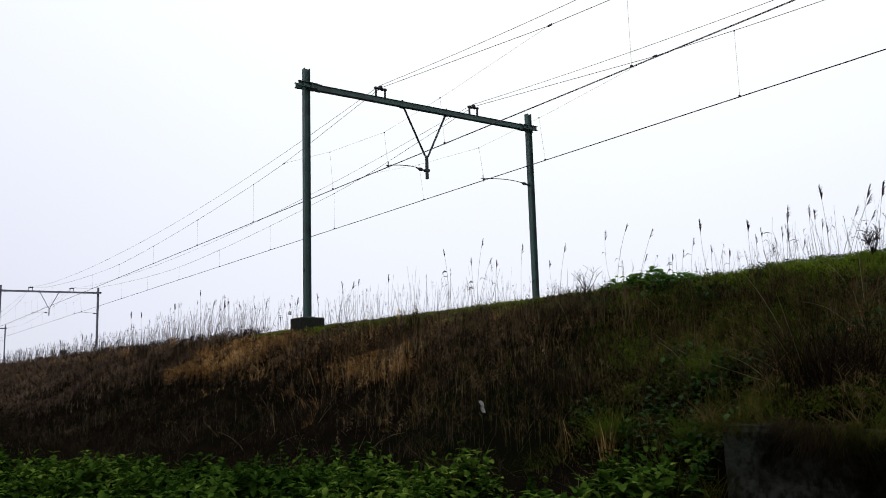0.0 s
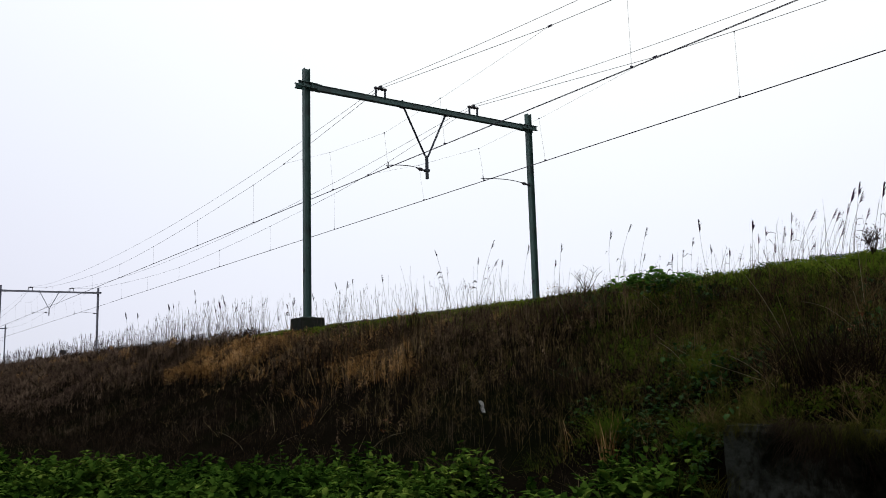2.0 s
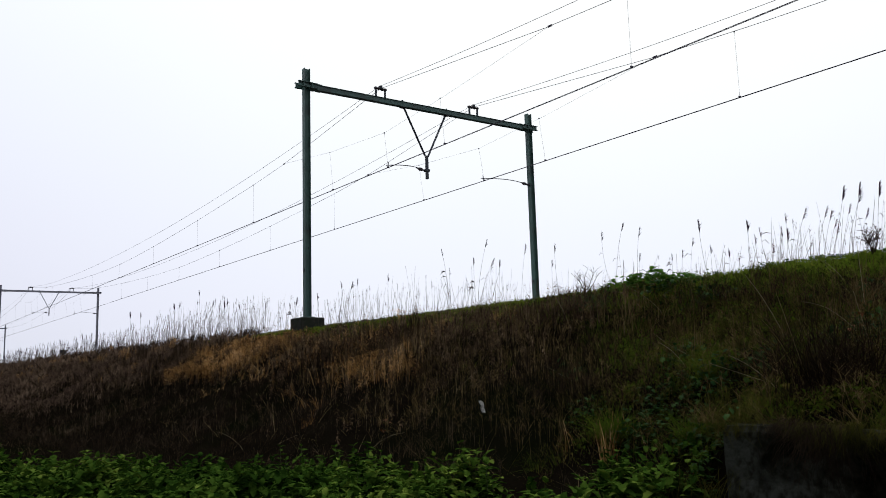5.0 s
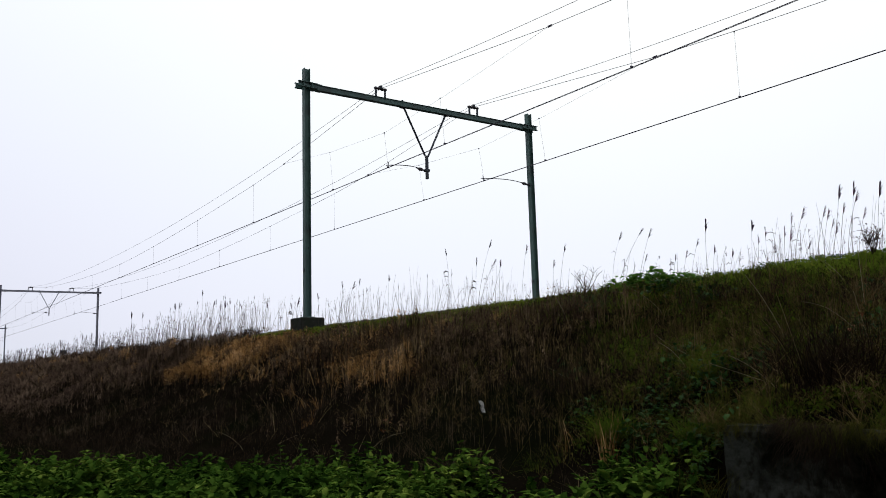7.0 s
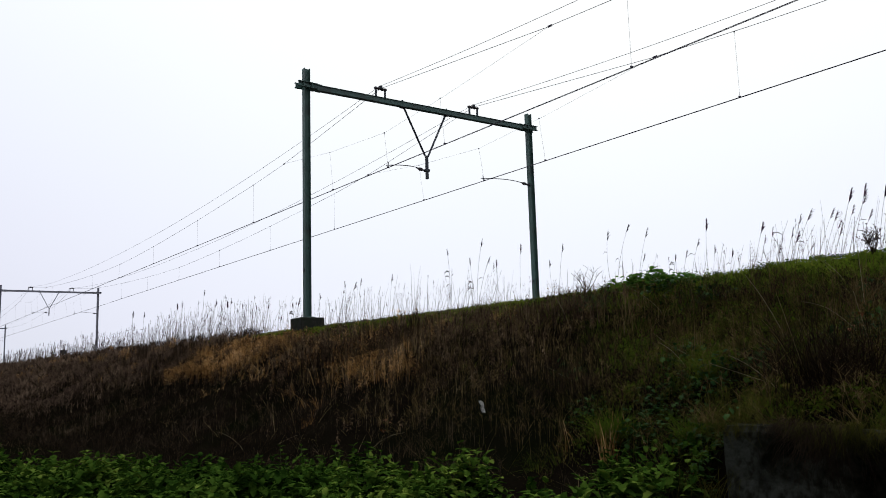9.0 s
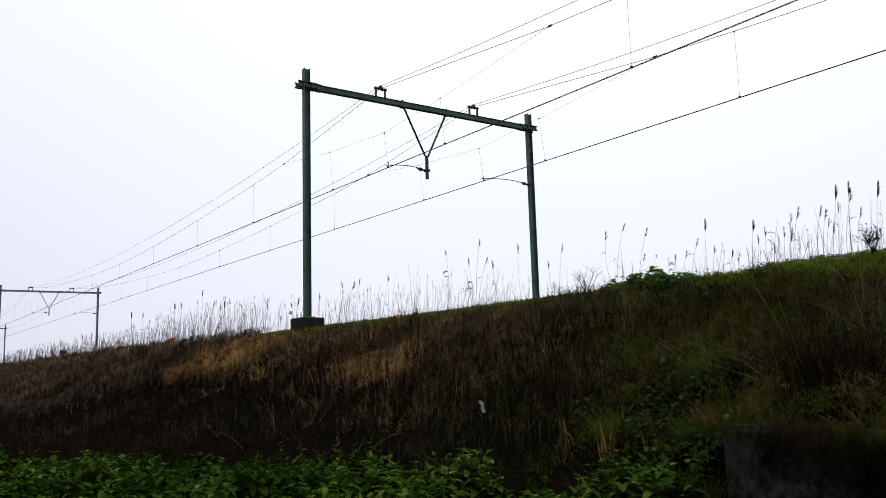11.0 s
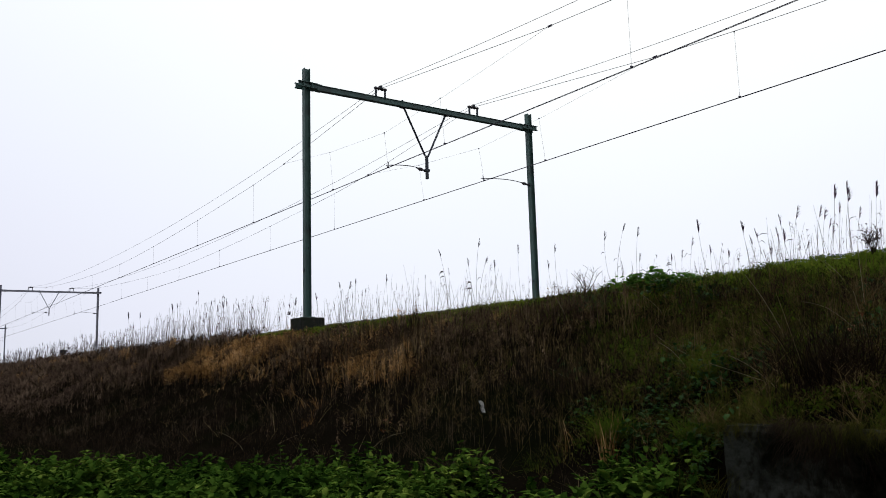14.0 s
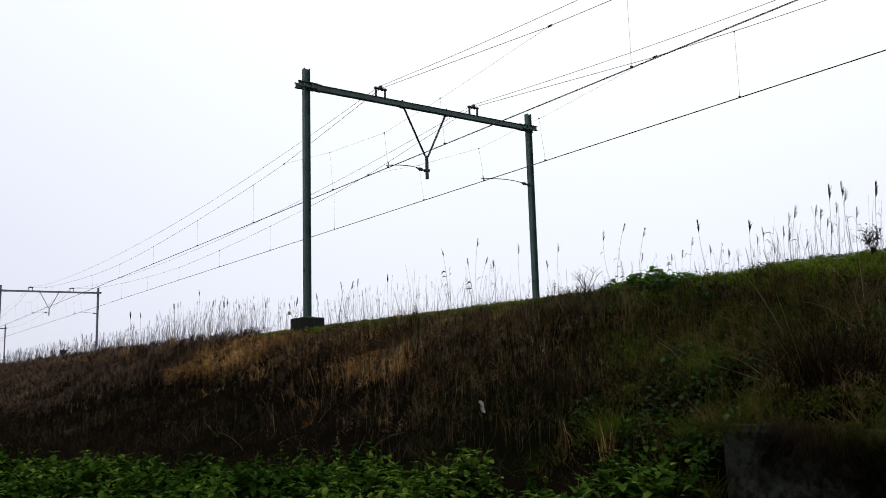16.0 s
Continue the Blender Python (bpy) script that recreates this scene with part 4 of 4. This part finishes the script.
grass_tuft(-4.75, 6.7, 260, OLIVE, 0.5, "mossy yellow-green tuft near the wall")
grass_tuft(-5.7, 7.6, 160, GREEN, 0.45, "green grass tuft on the bank")
tussock(-3.95, 6.80, 800, "dark dead grass tussock hanging over the concrete wall")
tussock(-3.6, 6.9, 420, "dark dead grass tussock on top of the wall")
grass_tuft(-4.05, 6.85, 30, BEIGE, 0.95, "long bleached blades fanning out of a dark tussock")
grass_tuft(-4.5, 6.45, 220, OLIVE, 0.4, "mossy yellow-green tuft on the wall's edge")

n = 480
tx_ = rng.uniform(WALL_X - 0.5, -2.4, n)
tp = np.stack((tx_, WALL_Y + 0.12 + 0.25 * rng.random(n), np.full(n, WALL_Z)), 1)
v, f = blade_arrays(tp, rng.uniform(0.08, 0.34, n) * (0.55 + 0.45 * np.sin(tx_ * 9)), np.full(n, 0.006), rng.normal(-1.6, 0.9, n), rng.uniform(0.3, 1.0, n), rng.uniform(0.2, 1.2, n), rng.uniform(0, 3.14, n), 4)
tagged(new("wall_top_grass", array_mesh("wall_top_grass", v, f, BROWNSTEM)), "rank olive grass leaning out over the wall", "grass", kind="stuff")
x = rng.uniform(-5.6, WALL_X + 0.1, 44)
leafy("wall_end_herbs", NETTLE, x, 5.5 + 0.4 * rng.random(44), 0.12, 0.42, 5, HERB_LEAF, "dark green herbs beside the end of the wall")


n = 240
ex = rng.uniform(WALL_X - 0.7, WALL_X + 0.12, n)
ep = np.stack((ex, rng.uniform(5.6, 5.98, n), ground_z(ex - 0.5, np.full(n, 5.8)) - 0.03), 1)
v, f = blade_arrays(ep, rng.uniform(0.15, 0.45, n) * (0.75 + 0.25 * np.sin(ex * 17)), np.full(n, 0.006), rng.uniform(0, 6.28, n), np.abs(rng.normal(0, 0.2, n)), np.abs(rng.normal(0, 0.5, n)), rng.uniform(0, 3.14, n), 4)
tagged(new("wall_end_grass", array_mesh("wall_end_grass", v, f, OLIVE)), "rank grass grown up against the wall's end", "grass", kind="stuff")


def hanging(name, mat, n, lo, hi, longest, label):
    """Blades that droop over the wall's edge in uneven clumps."""
    hub = rng.uniform(lo, hi, max(3, n // 22))
    hx = hub[(len(hub) * rng.random(n) ** 1.7).astype(int)] + rng.normal(0, 0.05, n)
    l = longest * rng.uniform(0.25, 1.0, n) * (0.6 + 0.4 * np.sin(hx * 5.3))
    t = np.linspace(0, 1, 6)
    cy = WALL_Y + 0.08 - (0.14 + 0.10 * rng.random(n))[:, None] * np.sin(t * 1.5)[None]
    cz = WALL_Z + 0.02 + (0.10 * rng.random(n))[:, None] * np.sin(t * 3.14)[None] - l[:, None] * t[None] ** 1.6
    cx = hx[:, None] + (rng.normal(0, 0.7, n) * l)[:, None] * t[None] + (rng.normal(0, 0.06, n))[:, None] * np.sin(t * rng.uniform(3, 8, n)[:, None])
    w = 0.5 * 0.006 * (1 - 0.8 * t)[None]
    v = np.stack((np.stack((cx - w, cy, cz), -1), np.stack((cx + w, cy, cz), -1)), 2).reshape(-1, 3)
    q = np.array([(2 * k, 2 * k + 1, 2 * k + 3, 2 * k + 2) for k in range(5)])
    f = (q[None] + 12 * np.arange(n)[:, None, None]).reshape(-1, 4)
    tagged(new(name, array_mesh(name, v, f, mat)), label, "grass", kind="stuff")


hanging("hanging_grass", TWIG, 520, -3.85, -3.25, 0.6, "dark dead grass and roots hanging over the wall")
hanging("hanging_green_grass", OLIVE, 420, WALL_X - 0.1, -2.9, 0.24, "olive grass hanging over the wall's edge")


# ---- small things ----
def litter():
    bm = bmesh.new()
    bmesh.ops.create_grid(bm, x_segments=7, y_segments=9, size=0.5)
    for v in bm.verts:
        k = noise.noise_vector(v.co * 3.1)
        v.co = Vector((v.co.x * 0.03 * (0.5 + abs(math.sin(v.co.y * 5))) + k.x * 0.03, k.y * 0.03 + v.co.y * 0.03, v.co.y * 0.15 + k.z * 0.03 + 0.10))
    bmesh.ops.solidify(bm, geom=bm.faces[:], thickness=0.002)
    ob = part("plastic_litter", bm, PLASTIC)
    gx, gy = -8.42, 6.85
    ob.matrix_basis = pose(gx, gy - 0.25, float(ground_z(gx, gy)) - 0.03, 0, -15, 40)
    tagged(ob, "crumpled white plastic scrap caught in the grass", "litter")


litter()


def withered_leaves(x, y, count):
    """A few orange leaves on a dead sprig."""
    top = new("withered_sprig")
    top.matrix_basis = pose(x, y - 0.25, float(ground_z(x, y)) + 0.12)
    bm = bmesh.new()
    tube(bm, [(0, 0.1, -0.2), (0.02, 0, 0.05), (-0.03, -0.02, 0.26)], [0.004, 0.003, 0.002], 5)
    part("stem", bm, TWIG, top)
    spots = [(rng.normal(0, 0.05), rng.normal(0, 0.04), rng.uniform(0.02, 0.24), rng.uniform(0, 6.28), rng.normal(0, 0.5), rng.uniform(0.7, 1.2)) for _ in range(count)]
    things_of_leaves("leaf", top, AUTUMN, spots, leaf_grid(0.048, 0.036, 0.3, 0.4))
    tagged(top, "dead sprig with a few withered orange leaves", "sprig")


withered_leaves(-9.6, 6.05, 7)
withered_leaves(-3.95, 7.8, 6)
withered_leaves(-11.6, 6.9, 4)


def nettle_plant():
    """One nettle: a stem with crossed pairs of toothed leaves."""
    top = new("nettle")
    bm = bmesh.new()
    tube(bm, [(0, 0, -0.02), (0.01, 0.0, 0.25), (0.02, 0.01, 0.52)], [0.004, 0.0035, 0.002], 5)
    part("stem", bm, STEM, top)
    spots = []
    for i in range(7):
        t = 0.35 + 0.65 * i / 6
        for k in (0, 1):
            spots.append((0.02 * t, 0.01 * t, 0.52 * t, i * 1.57 + k * 3.14 + rng.normal(0, 0.2), 0.25 + 0.45 * t ** 5 + rng.normal(0, 0.12), 1.1 - 0.5 * t ** 3))
    things_of_leaves("leaf", top, NETTLE, spots, leaf_grid(0.115, 0.064, 0.3, 0.35, (0.08, 0.7, 0.95, 0.85, 0.7, 0.42, 0.03)))
    return tagged(top, "green nettle standing at the embankment's foot", "nettle", "nettles in the front row")


one = nettle_plant()
one.matrix_basis = pose(-7.1, 4.62, float(ground_z(-7.1, 4.62)))
for k in range(21):
    nx = -5.6 - 5.4 * (k + rng.random()) / 21
    ny = float(nettle_edge(nx)) - rng.uniform(0.05, 0.5)
    copy_thing(one, pose(nx, ny, float(ground_z(nx, ny)), rng.normal(0, 5), rng.normal(0, 5), rng.uniform(0, 360)))


def sign():
    top = new("trackside_sign")
    x, y = -64.0, 11.75
    top.matrix_basis = pose(x, y, float(ground_z(x, y)))
    bm = bmesh.new()
    tube(bm, [(0, 0, -0.2), (0, 0, 0.55)], 0.03, 8)
    part("post", bm, STEEL, top)
    bm = bmesh.new()
    box(bm, (-0.02, -0.24, 0.38), (0.02, 0.24, 0.66), 0.006)
    part("board", bm, PLATE, top)
    tagged(top, "small dark blank board on a post among reeds", "sign")


sign()


# ---- reeds on the crest ----
# sideways offset of a tip against that at 7 s, over the reed's height, at these seconds
TIMES = (0, 0.5, 1, 1.5, 2, 2.5, 3, 3.5, 4, 6.5, 7, 7.5, 8, 8.5, 9, 11.5, 12, 12.5, 13, 13.5, 14, 14.5, 15, 15.5, 16)
R_B = (125, (61, 68, 68, 70, 71, 100, 84, 61, 44, 79, 94, 84, 79, 76, 65, 61, 53, 52, 58, 56, 57, 59, 59, 60, 56))
R_C = (125, (108, 96, 99, 95, 98, 120, 109, 87, 78, 103, 106, 114, 109, 104, 100, 101, 79, 84, 84, 88, 81, 87, 90, 89, 92))
R_D = (115, (191, 202, 188, 199, 192, 209, 222, 209, 185, 208, 205, 204, 213, 213, 206, 207, 208, 188, 182, 186, 189, 180, 191, 186, 187))
R_H = (110, (273, 270, 277, 273, 283, 286, 302, 300, 270, 284, 282, 284, 295, 293, 304, 279, 281, 299, 282, 267, 258, 286, 267, 263, 277))
R_E = (150, (393, 491, 442, 462, 461, 423, 440, 461, 439, 455, 433, 433, 449, 430, 454, 416, 417, 419, 418, 414, 421, 419, 415, 417, 412))
R_F = (155, (492, 520, 467, 492, 470, 450, 491, 483, 487, 464, 459, 486, 473, 464, 481, 441, 448, 446, 432, 440, 444, 436, 437, 435, 436))
R_G = (150, (512, 528, 516, 514, 514, 504, 505, 515, 508, 509, 506, 504, 506, 511, 516, 495, 497, 499, 500, 500, 496, 500, 496, 497, 497))
R_K = (128, (119, 115, 106, 110, 102, 131, 123, 96, 116, 131, 122, 136, 145, 136, 128, 124, 128, 118, 112, 116, 112, 116, 122, 118, 116))
R_L = (136, (186, 180, 206, 206, 204, 183, 174, 181, 200, 200, 199, 196, 193, 190, 184, 180, 175, 172, 173, 176, 178, 178, 176, 174, 176))
swaying = []


def plume_arrays(at, along, out, long, count, nod, wide):
    """Threads of a feathery plume, rooted along the stem's top, arching to the side by nod."""
    t = rng.random(count) ** 0.8
    p = at[None] - along[None] * (long * t)[:, None]
    az = rng.uniform(0, 6.283, count)
    l = long * rng.uniform(0.25, 0.6, count) * (0.55 + 0.5 * t)
    s = np.linspace(0, 1, 4)
    side = np.stack((np.cos(az), np.sin(az), np.zeros(count)), 1) * (0.06 + 0.20 * t * (1.15 - t) * rng.uniform(0.5, 2.2, count))[:, None] * 2.2 + out[None] * (nod * rng.uniform(0.3, 1.5, count))[:, None]
    c = p[:, None] + along[None, None] * (l[:, None] * (s - 0.55 * nod * s ** 2)[None])[..., None] + side[:, None] * (l[:, None] * (s ** 1.3)[None])[..., None]
    c[..., 2] -= nod * 0.45 * l[:, None] * s[None] ** 2
    w = wide * rng.uniform(0.6, 1.3, count)[:, None] * np.array((0.4, 1.0, 0.8, 0.15))[None]
    d = SIDE[None] * np.cos(az)[:, None] * 0.6 + np.array((0, 0, 0.5))[None] * np.sin(az)[:, None] + SIDE[None] * 0.5
    v = np.stack((c - d[:, None] * w[..., None], c + d[:, None] * w[..., None]), 2).reshape(-1, 3)
    q = np.array([(2 * k, 2 * k + 1, 2 * k + 3, 2 * k + 2) for k in range(3)])
    return v, (q[None] + 8 * np.arange(count)[:, None, None]).reshape(-1, 4)


def reed(x, y, h, lean, kind, thick, channel):
    """A reed of height h whose tip leans by lean to the side; kind: its plume."""
    top = new("reed")
    z = float(ground_z(x, y))
    h = h + 2.9 - z + 0.02 - (0.055 if kind else 0.0)
    far = max(1.0, math.hypot(x, y) / 16)
    bend = rng.normal(0, 0.02) * h
    along, pts = None, []
    for k in range(9):
        t = k / 8
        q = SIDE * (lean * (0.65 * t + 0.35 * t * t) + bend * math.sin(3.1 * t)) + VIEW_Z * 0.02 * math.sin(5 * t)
        pts.append(np.array((q[0], q[1], h * t - 0.04 * (k == 0))))
    pl = {"dense": 0.17, "slim": 0.15, "nodding": 0.17, "leafy": 0.13, "": 0}[kind] * min(1.0, 0.55 + 0.4 * h) * (1 + 0.25 * (far - 1))
    bm = bmesh.new()
    tube(bm, [tuple(q) for q in pts], [(0.0013 + 0.0007 * thick) * far * (1 - 0.45 * k / 8) for k in range(9)], 5)
    part("stem", bm, REED, top)
    along = pts[-1] - pts[-2]
    along = along / np.linalg.norm(along)
    if pl:
        dense, nod = {"dense": (64, 0.2), "slim": (34, 0.32), "nodding": (40, 0.5), "leafy": (36, 0.1)}[kind]
        v, f = plume_arrays(pts[-1], along, SIDE, pl * 1.3, int(dense * 1.2), nod, (0.0062 if kind == "dense" else 0.0048) * far)
        sub("plume", array_mesh("plume", v, f, PLUME), top, "dark purplish-brown feathery plume")
    for k in range(4 if kind == "leafy" else (1 if rng.random() < 0.25 else 0)):
        t = rng.uniform(0.42, 0.72)
        at = np.array([np.interp(t, np.linspace(0, 1, 9), [q[i] for q in pts]) for i in range(3)])
        s = -1.0 if kind == "leafy" else rng.choice((-1.0, 1.0))
        l = rng.uniform(0.08, 0.17)
        bm = bmesh.new()
        tube(bm, [tuple(at), tuple(at + SIDE * s * l * 0.5 + np.array((0, 0, 0.03))), tuple(at + SIDE * s * l + np.array((0, 0, rng.uniform(-0.06, 0.04))))], [q * far * (1.7 if kind == "leafy" else 1.0) for q in (0.002, 0.006, 0.0015)], 4)
        part("leaf", bm, DARKLEAF, top, "dried dark blade")
    top.matrix_basis = pose(x, y, z)
    tagged(top, "swaying dry reed with a dark feathery plume on the crest" if pl else "swaying bare dry reed stem on the crest", "reed", "reeds on the crest")
    swaying.append((top, channel, 1.0, rng.uniform(0, 6.28)))


reed(-8.91, 12.16, 1.18, 0.00, "dense", 3, R_D)
reed(-7.99, 12.08, 1.01, 0.04, "dense", 3, R_H)
reed(-7.75, 12.21, 0.87, -0.05, "slim", 2, R_H)
reed(-7.80, 11.99, 0.73, 0.01, "slim", 2, R_H)
reed(-7.48, 11.91, 0.91, 0.11, "", 2, R_H)
reed(-7.21, 11.99, 0.99, 0.03, "slim", 3, R_H)
reed(-7.31, 12.21, 1.13, 0.22, "nodding", 3, R_E)
reed(-7.20, 12.14, 0.79, 0.20, "", 2, R_E)
reed(-6.92, 11.80, 0.49, 0.14, "slim", 3, R_E)
reed(-6.80, 12.03, 1.03, 0.17, "slim", 2, R_E)
reed(-6.78, 12.16, 1.00, 0.14, "slim", 2, R_E)
reed(-6.53, 11.94, 1.29, 0.21, "dense", 3, R_E)
reed(-6.52, 12.16, 1.06, 0.14, "slim", 2, R_F)
reed(-6.37, 12.21, 1.35, 0.13, "dense", 3, R_F)
reed(-6.39, 12.14, 1.21, 0.22, "slim", 3, R_F)
reed(-6.05, 11.81, 0.85, 0.14, "slim", 2, R_F)
reed(-5.80, 11.94, 1.20, 0.09, "dense", 3, R_G)
reed(-6.30, 11.81, 0.70, 0.11, "", 2, R_F)
reed(-5.91, 12.04, 0.93, 0.07, "", 2, R_G)
reed(-5.88, 12.21, 0.93, 0.08, "", 2, R_G)
reed(-8.43, 12.07, 0.58, 0.07, "slim", 2, R_D)
reed(-8.64, 12.23, 0.60, 0.05, "", 2, R_D)
reed(-8.76, 12.07, 0.70, 0.05, "slim", 2, R_D)
reed(-9.09, 11.89, 0.86, 0.17, "slim", 2, R_D)
reed(-9.45, 12.13, 0.70, 0.09, "slim", 2, R_D)
reed(-9.58, 12.00, 0.63, 0.07, "leafy", 2, R_D)
reed(-7.35, 12.03, 0.79, 0.02, "slim", 3, R_H)
reed(-7.59, 12.11, 0.57, 0.01, "nodding", 3, R_H)
reed(-6.92, 12.14, 0.57, 0.12, "", 2, R_E)
reed(-6.66, 12.14, 0.74, 0.13, "nodding", 2, R_E)
reed(-8.64, 12.08, 0.52, -0.02, "", 2, R_D)
reed(-7.30, 12.00, 0.73, 0.09, "dense", 2, R_H)
reed(-6.73, 12.23, 0.84, 0.12, "slim", 2, R_E)
reed(-10.88, 11.81, 1.23, 0.21, "slim", 2, R_B)
reed(-10.90, 11.96, 1.31, 0.57, "slim", 3, R_B)
reed(-10.58, 12.21, 1.28, 0.30, "slim", 3, R_C)
reed(-10.35, 12.00, 0.73, 0.14, "slim", 2, R_C)
reed(-10.92, 12.23, 0.89, 0.15, "", 2, R_B)
reed(-13.65, 11.86, 1.35, 0.17, "slim", 2, R_L)
reed(-12.76, 12.17, 1.28, 0.17, "slim", 3, R_C)
reed(-12.92, 12.18, 0.96, 0.01, "slim", 2, R_L)
reed(-15.65, 12.17, 1.77, 0.37, "slim", 3, R_L)
reed(-15.68, 12.23, 1.31, 0.46, "slim", 3, R_L)
reed(-14.86, 12.20, 1.20, 0.08, "slim", 3, R_L)
reed(-15.48, 12.00, 1.30, 0.03, "leafy", 2, R_L)
reed(-15.69, 12.08, 1.09, 0.01, "", 2, R_L)
reed(-16.62, 11.98, 1.67, -0.04, "leafy", 3, R_K)
reed(-16.61, 12.04, 0.95, -0.03, "", 2, R_K)
reed(-19.75, 12.15, 1.37, 0.04, "slim", 2, R_K)
reed(-19.68, 12.18, 1.31, 0.15, "", 2, R_K)
reed(-18.73, 12.22, 1.50, -0.03, "", 2, R_K)
reed(-18.10, 11.91, 1.36, 0.15, "", 2, R_K)
reed(-22.33, 12.23, 1.42, 0.23, "nodding", 3, R_K)
reed(-21.72, 12.23, 1.46, 0.09, "slim", 2, R_K)
reed(-22.49, 12.22, 1.46, -0.07, "slim", 2, R_K)
reed(-22.39, 12.08, 1.09, -0.06, "", 2, R_K)
reed(-23.53, 11.82, 1.19, -0.01, "slim", 2, R_K)
reed(-25.18, 11.79, 1.12, 0.12, "dense", 3, R_K)
reed(-25.65, 11.97, 1.02, -0.11, "leafy", 2, R_K)
reed(-28.25, 11.96, 1.24, 0.14, "slim", 3, R_K)
reed(-29.04, 12.07, 1.27, -0.13, "slim", 2, R_K)
reed(-29.82, 11.96, 1.33, -0.27, "slim", 2, R_K)
reed(-32.03, 12.12, 1.71, -0.04, "slim", 3, R_K)
reed(-32.01, 12.02, 1.60, -0.11, "dense", 3, R_K)
reed(-32.20, 11.92, 1.45, -0.15, "slim", 3, R_K)
reed(-34.20, 12.09, 1.79, 0.15, "slim", 2, R_K)
reed(-35.70, 12.09, 2.40, 0.10, "slim", 2, R_K)
reed(-38.47, 11.82, 2.01, 0.05, "dense", 3, R_K)
reed(-38.29, 11.90, 2.02, 0.13, "slim", 2, R_K)
reed(-46.32, 12.02, 2.15, -0.11, "dense", 2, R_K)
reed(-44.18, 11.93, 1.99, -0.01, "slim", 2, R_K)
reed(-26.44, 11.86, 0.66, -0.02, "slim", 2, R_K)


def reed_clump(x, y, length, stems, high, channel, amount, plumes=0.5):
    """A tuft of many thin reed stems and plumes that sways as one."""
    p = np.stack((rng.uniform(-0.5, 0.5, stems) * length, rng.uniform(-0.3, 0.3, stems), np.zeros(stems)), 1)
    z = float(ground_z(x, y))
    far = max(1.0, math.hypot(x, y) / 17)
    h = high * rng.uniform(0.35, 1.0, stems)
    lean = rng.normal(0.05, 0.16, stems)
    az = np.full(stems, math.atan2(SIDE[1], SIDE[0])) + rng.normal(0, 0.3, stems)
    w = 0.0055 * far ** 0.8 * rng.uniform(0.5, 1.3, stems)
    v, f = blade_arrays(p + np.array((0, 0, -0.04)), h, w, az, lean, rng.normal(0.03, 0.05, stems), az + rng.normal(0, 0.4, stems), 4, 0.5)
    top = new("reed_clump", array_mesh("reed_clump", v, f, REED))
    tips = v.reshape(stems, -1, 3)[:, -2:].mean(1)
    vs, fs, c = [], [], 0
    for k in range(stems):
        if rng.random() < plumes and h[k] > high * 0.5:
            a, b = plume_arrays(tips[k], np.array((0, 0, 1.0)), SIDE * rng.choice((1.0, 1.0, -1.0)), 0.2 * (0.8 + 0.2 * far) * rng.uniform(0.6, 1.2), 13, rng.uniform(0.15, 0.9), 0.0034 * far)
            vs.append(a)
            fs.append(b + c)
            c += len(a)
    if vs:
        tagged(sub("plumes", array_mesh("plumes", np.concatenate(vs), np.concatenate(fs), PLUME), top, "dark feathery plumes"), kind="stuff")
    top.matrix_basis = pose(x, y, z)
    tagged(top, "tuft of thin swaying dry reeds on the crest", "reeds", "reed tufts on the crest", kind="stuff")
    swaying.append((top, channel, amount, rng.uniform(0, 6.28)))


for cx_, n_, h_ in ((-5.4, 9, 0.55), (-5.9, 12, 0.9), (-6.3, 16, 0.85), (-6.7, 10, 0.75), (-7.1, 12, 0.6), (-7.6, 10, 0.5), (-8.1, 9, 0.55), (-8.7, 9, 0.6), (-9.2, 6, 0.55), (-10.2, 8, 0.6), (-10.8, 7, 0.5), (-12.4, 7, 0.6), (-13.6, 9, 0.6), (-14.8, 14, 0.95), (-15.9, 14, 0.8),
                    (-17.2, 18, 1.1), (-18.6, 18, 0.95), (-20.2, 20, 1.05), (-21.8, 22, 1.1), (-23.2, 14, 0.95), (-25.6, 16, 1.0)):
    reed_clump(cx_, 11.95, 1.3, int(n_ * (1.3 if cx_ > -12 else 1.9)), h_ * 1.12, R_E if cx_ > -8 else (R_L if cx_ > -14 else R_K), 0.6, 0.25)
for k_ in range(20):
    cx_ = -28.0 * (112 / 28.0) ** (k_ / 19)
    reed_clump(cx_, 11.85, 1.6 + 0.07 * -cx_, 48, 1.55 + 0.15 * math.sin(k_ * 2.1) + 0.4 * (k_ in (2, 3, 4, 5)), R_K, 0.35, 0.42)
    reed_clump(cx_ * 1.03, 11.3, 1.6 + 0.07 * -cx_, 40, 1.15, R_K, 0.3, 0.2)


def motions():
    """Sway of the reeds in the wind, and the overhead line that settles in the first second."""
    steps = sorted(set(TIMES) | {4.5, 5.0, 5.5, 6.0, 9.5, 10.0, 10.5, 11.0})
    for thing, (tall, tips), amount, phase in swaying:
        rest = thing.matrix_basis.copy()
        rows = []
        for t in steps:
            off = np.interp(t, TIMES, tips) - tips[10]
            off = math.atan(off / tall) * amount + 0.012 * math.sin(5.1 * t + phase) * amount
            if t not in TIMES:
                off += 0.05 * amount * math.sin(3.3 * t + phase * 0.3)
            rows.append((t, rest @ Matrix.Rotation(off, 4, Vector(VIEW_Z))))
        walk(thing, rows)
    for line in lines:
        rest = line.matrix_basis.copy()
        walk(line, [(t, rest @ pose(0, 0, lift)) for t, lift in ((0.0, 0.022), (0.3, 0.012), (0.6, 0.0), (0.9, -0.010), (1.2, -0.002), (1.5, 0.0), (16.0, 0.0))])


motions()
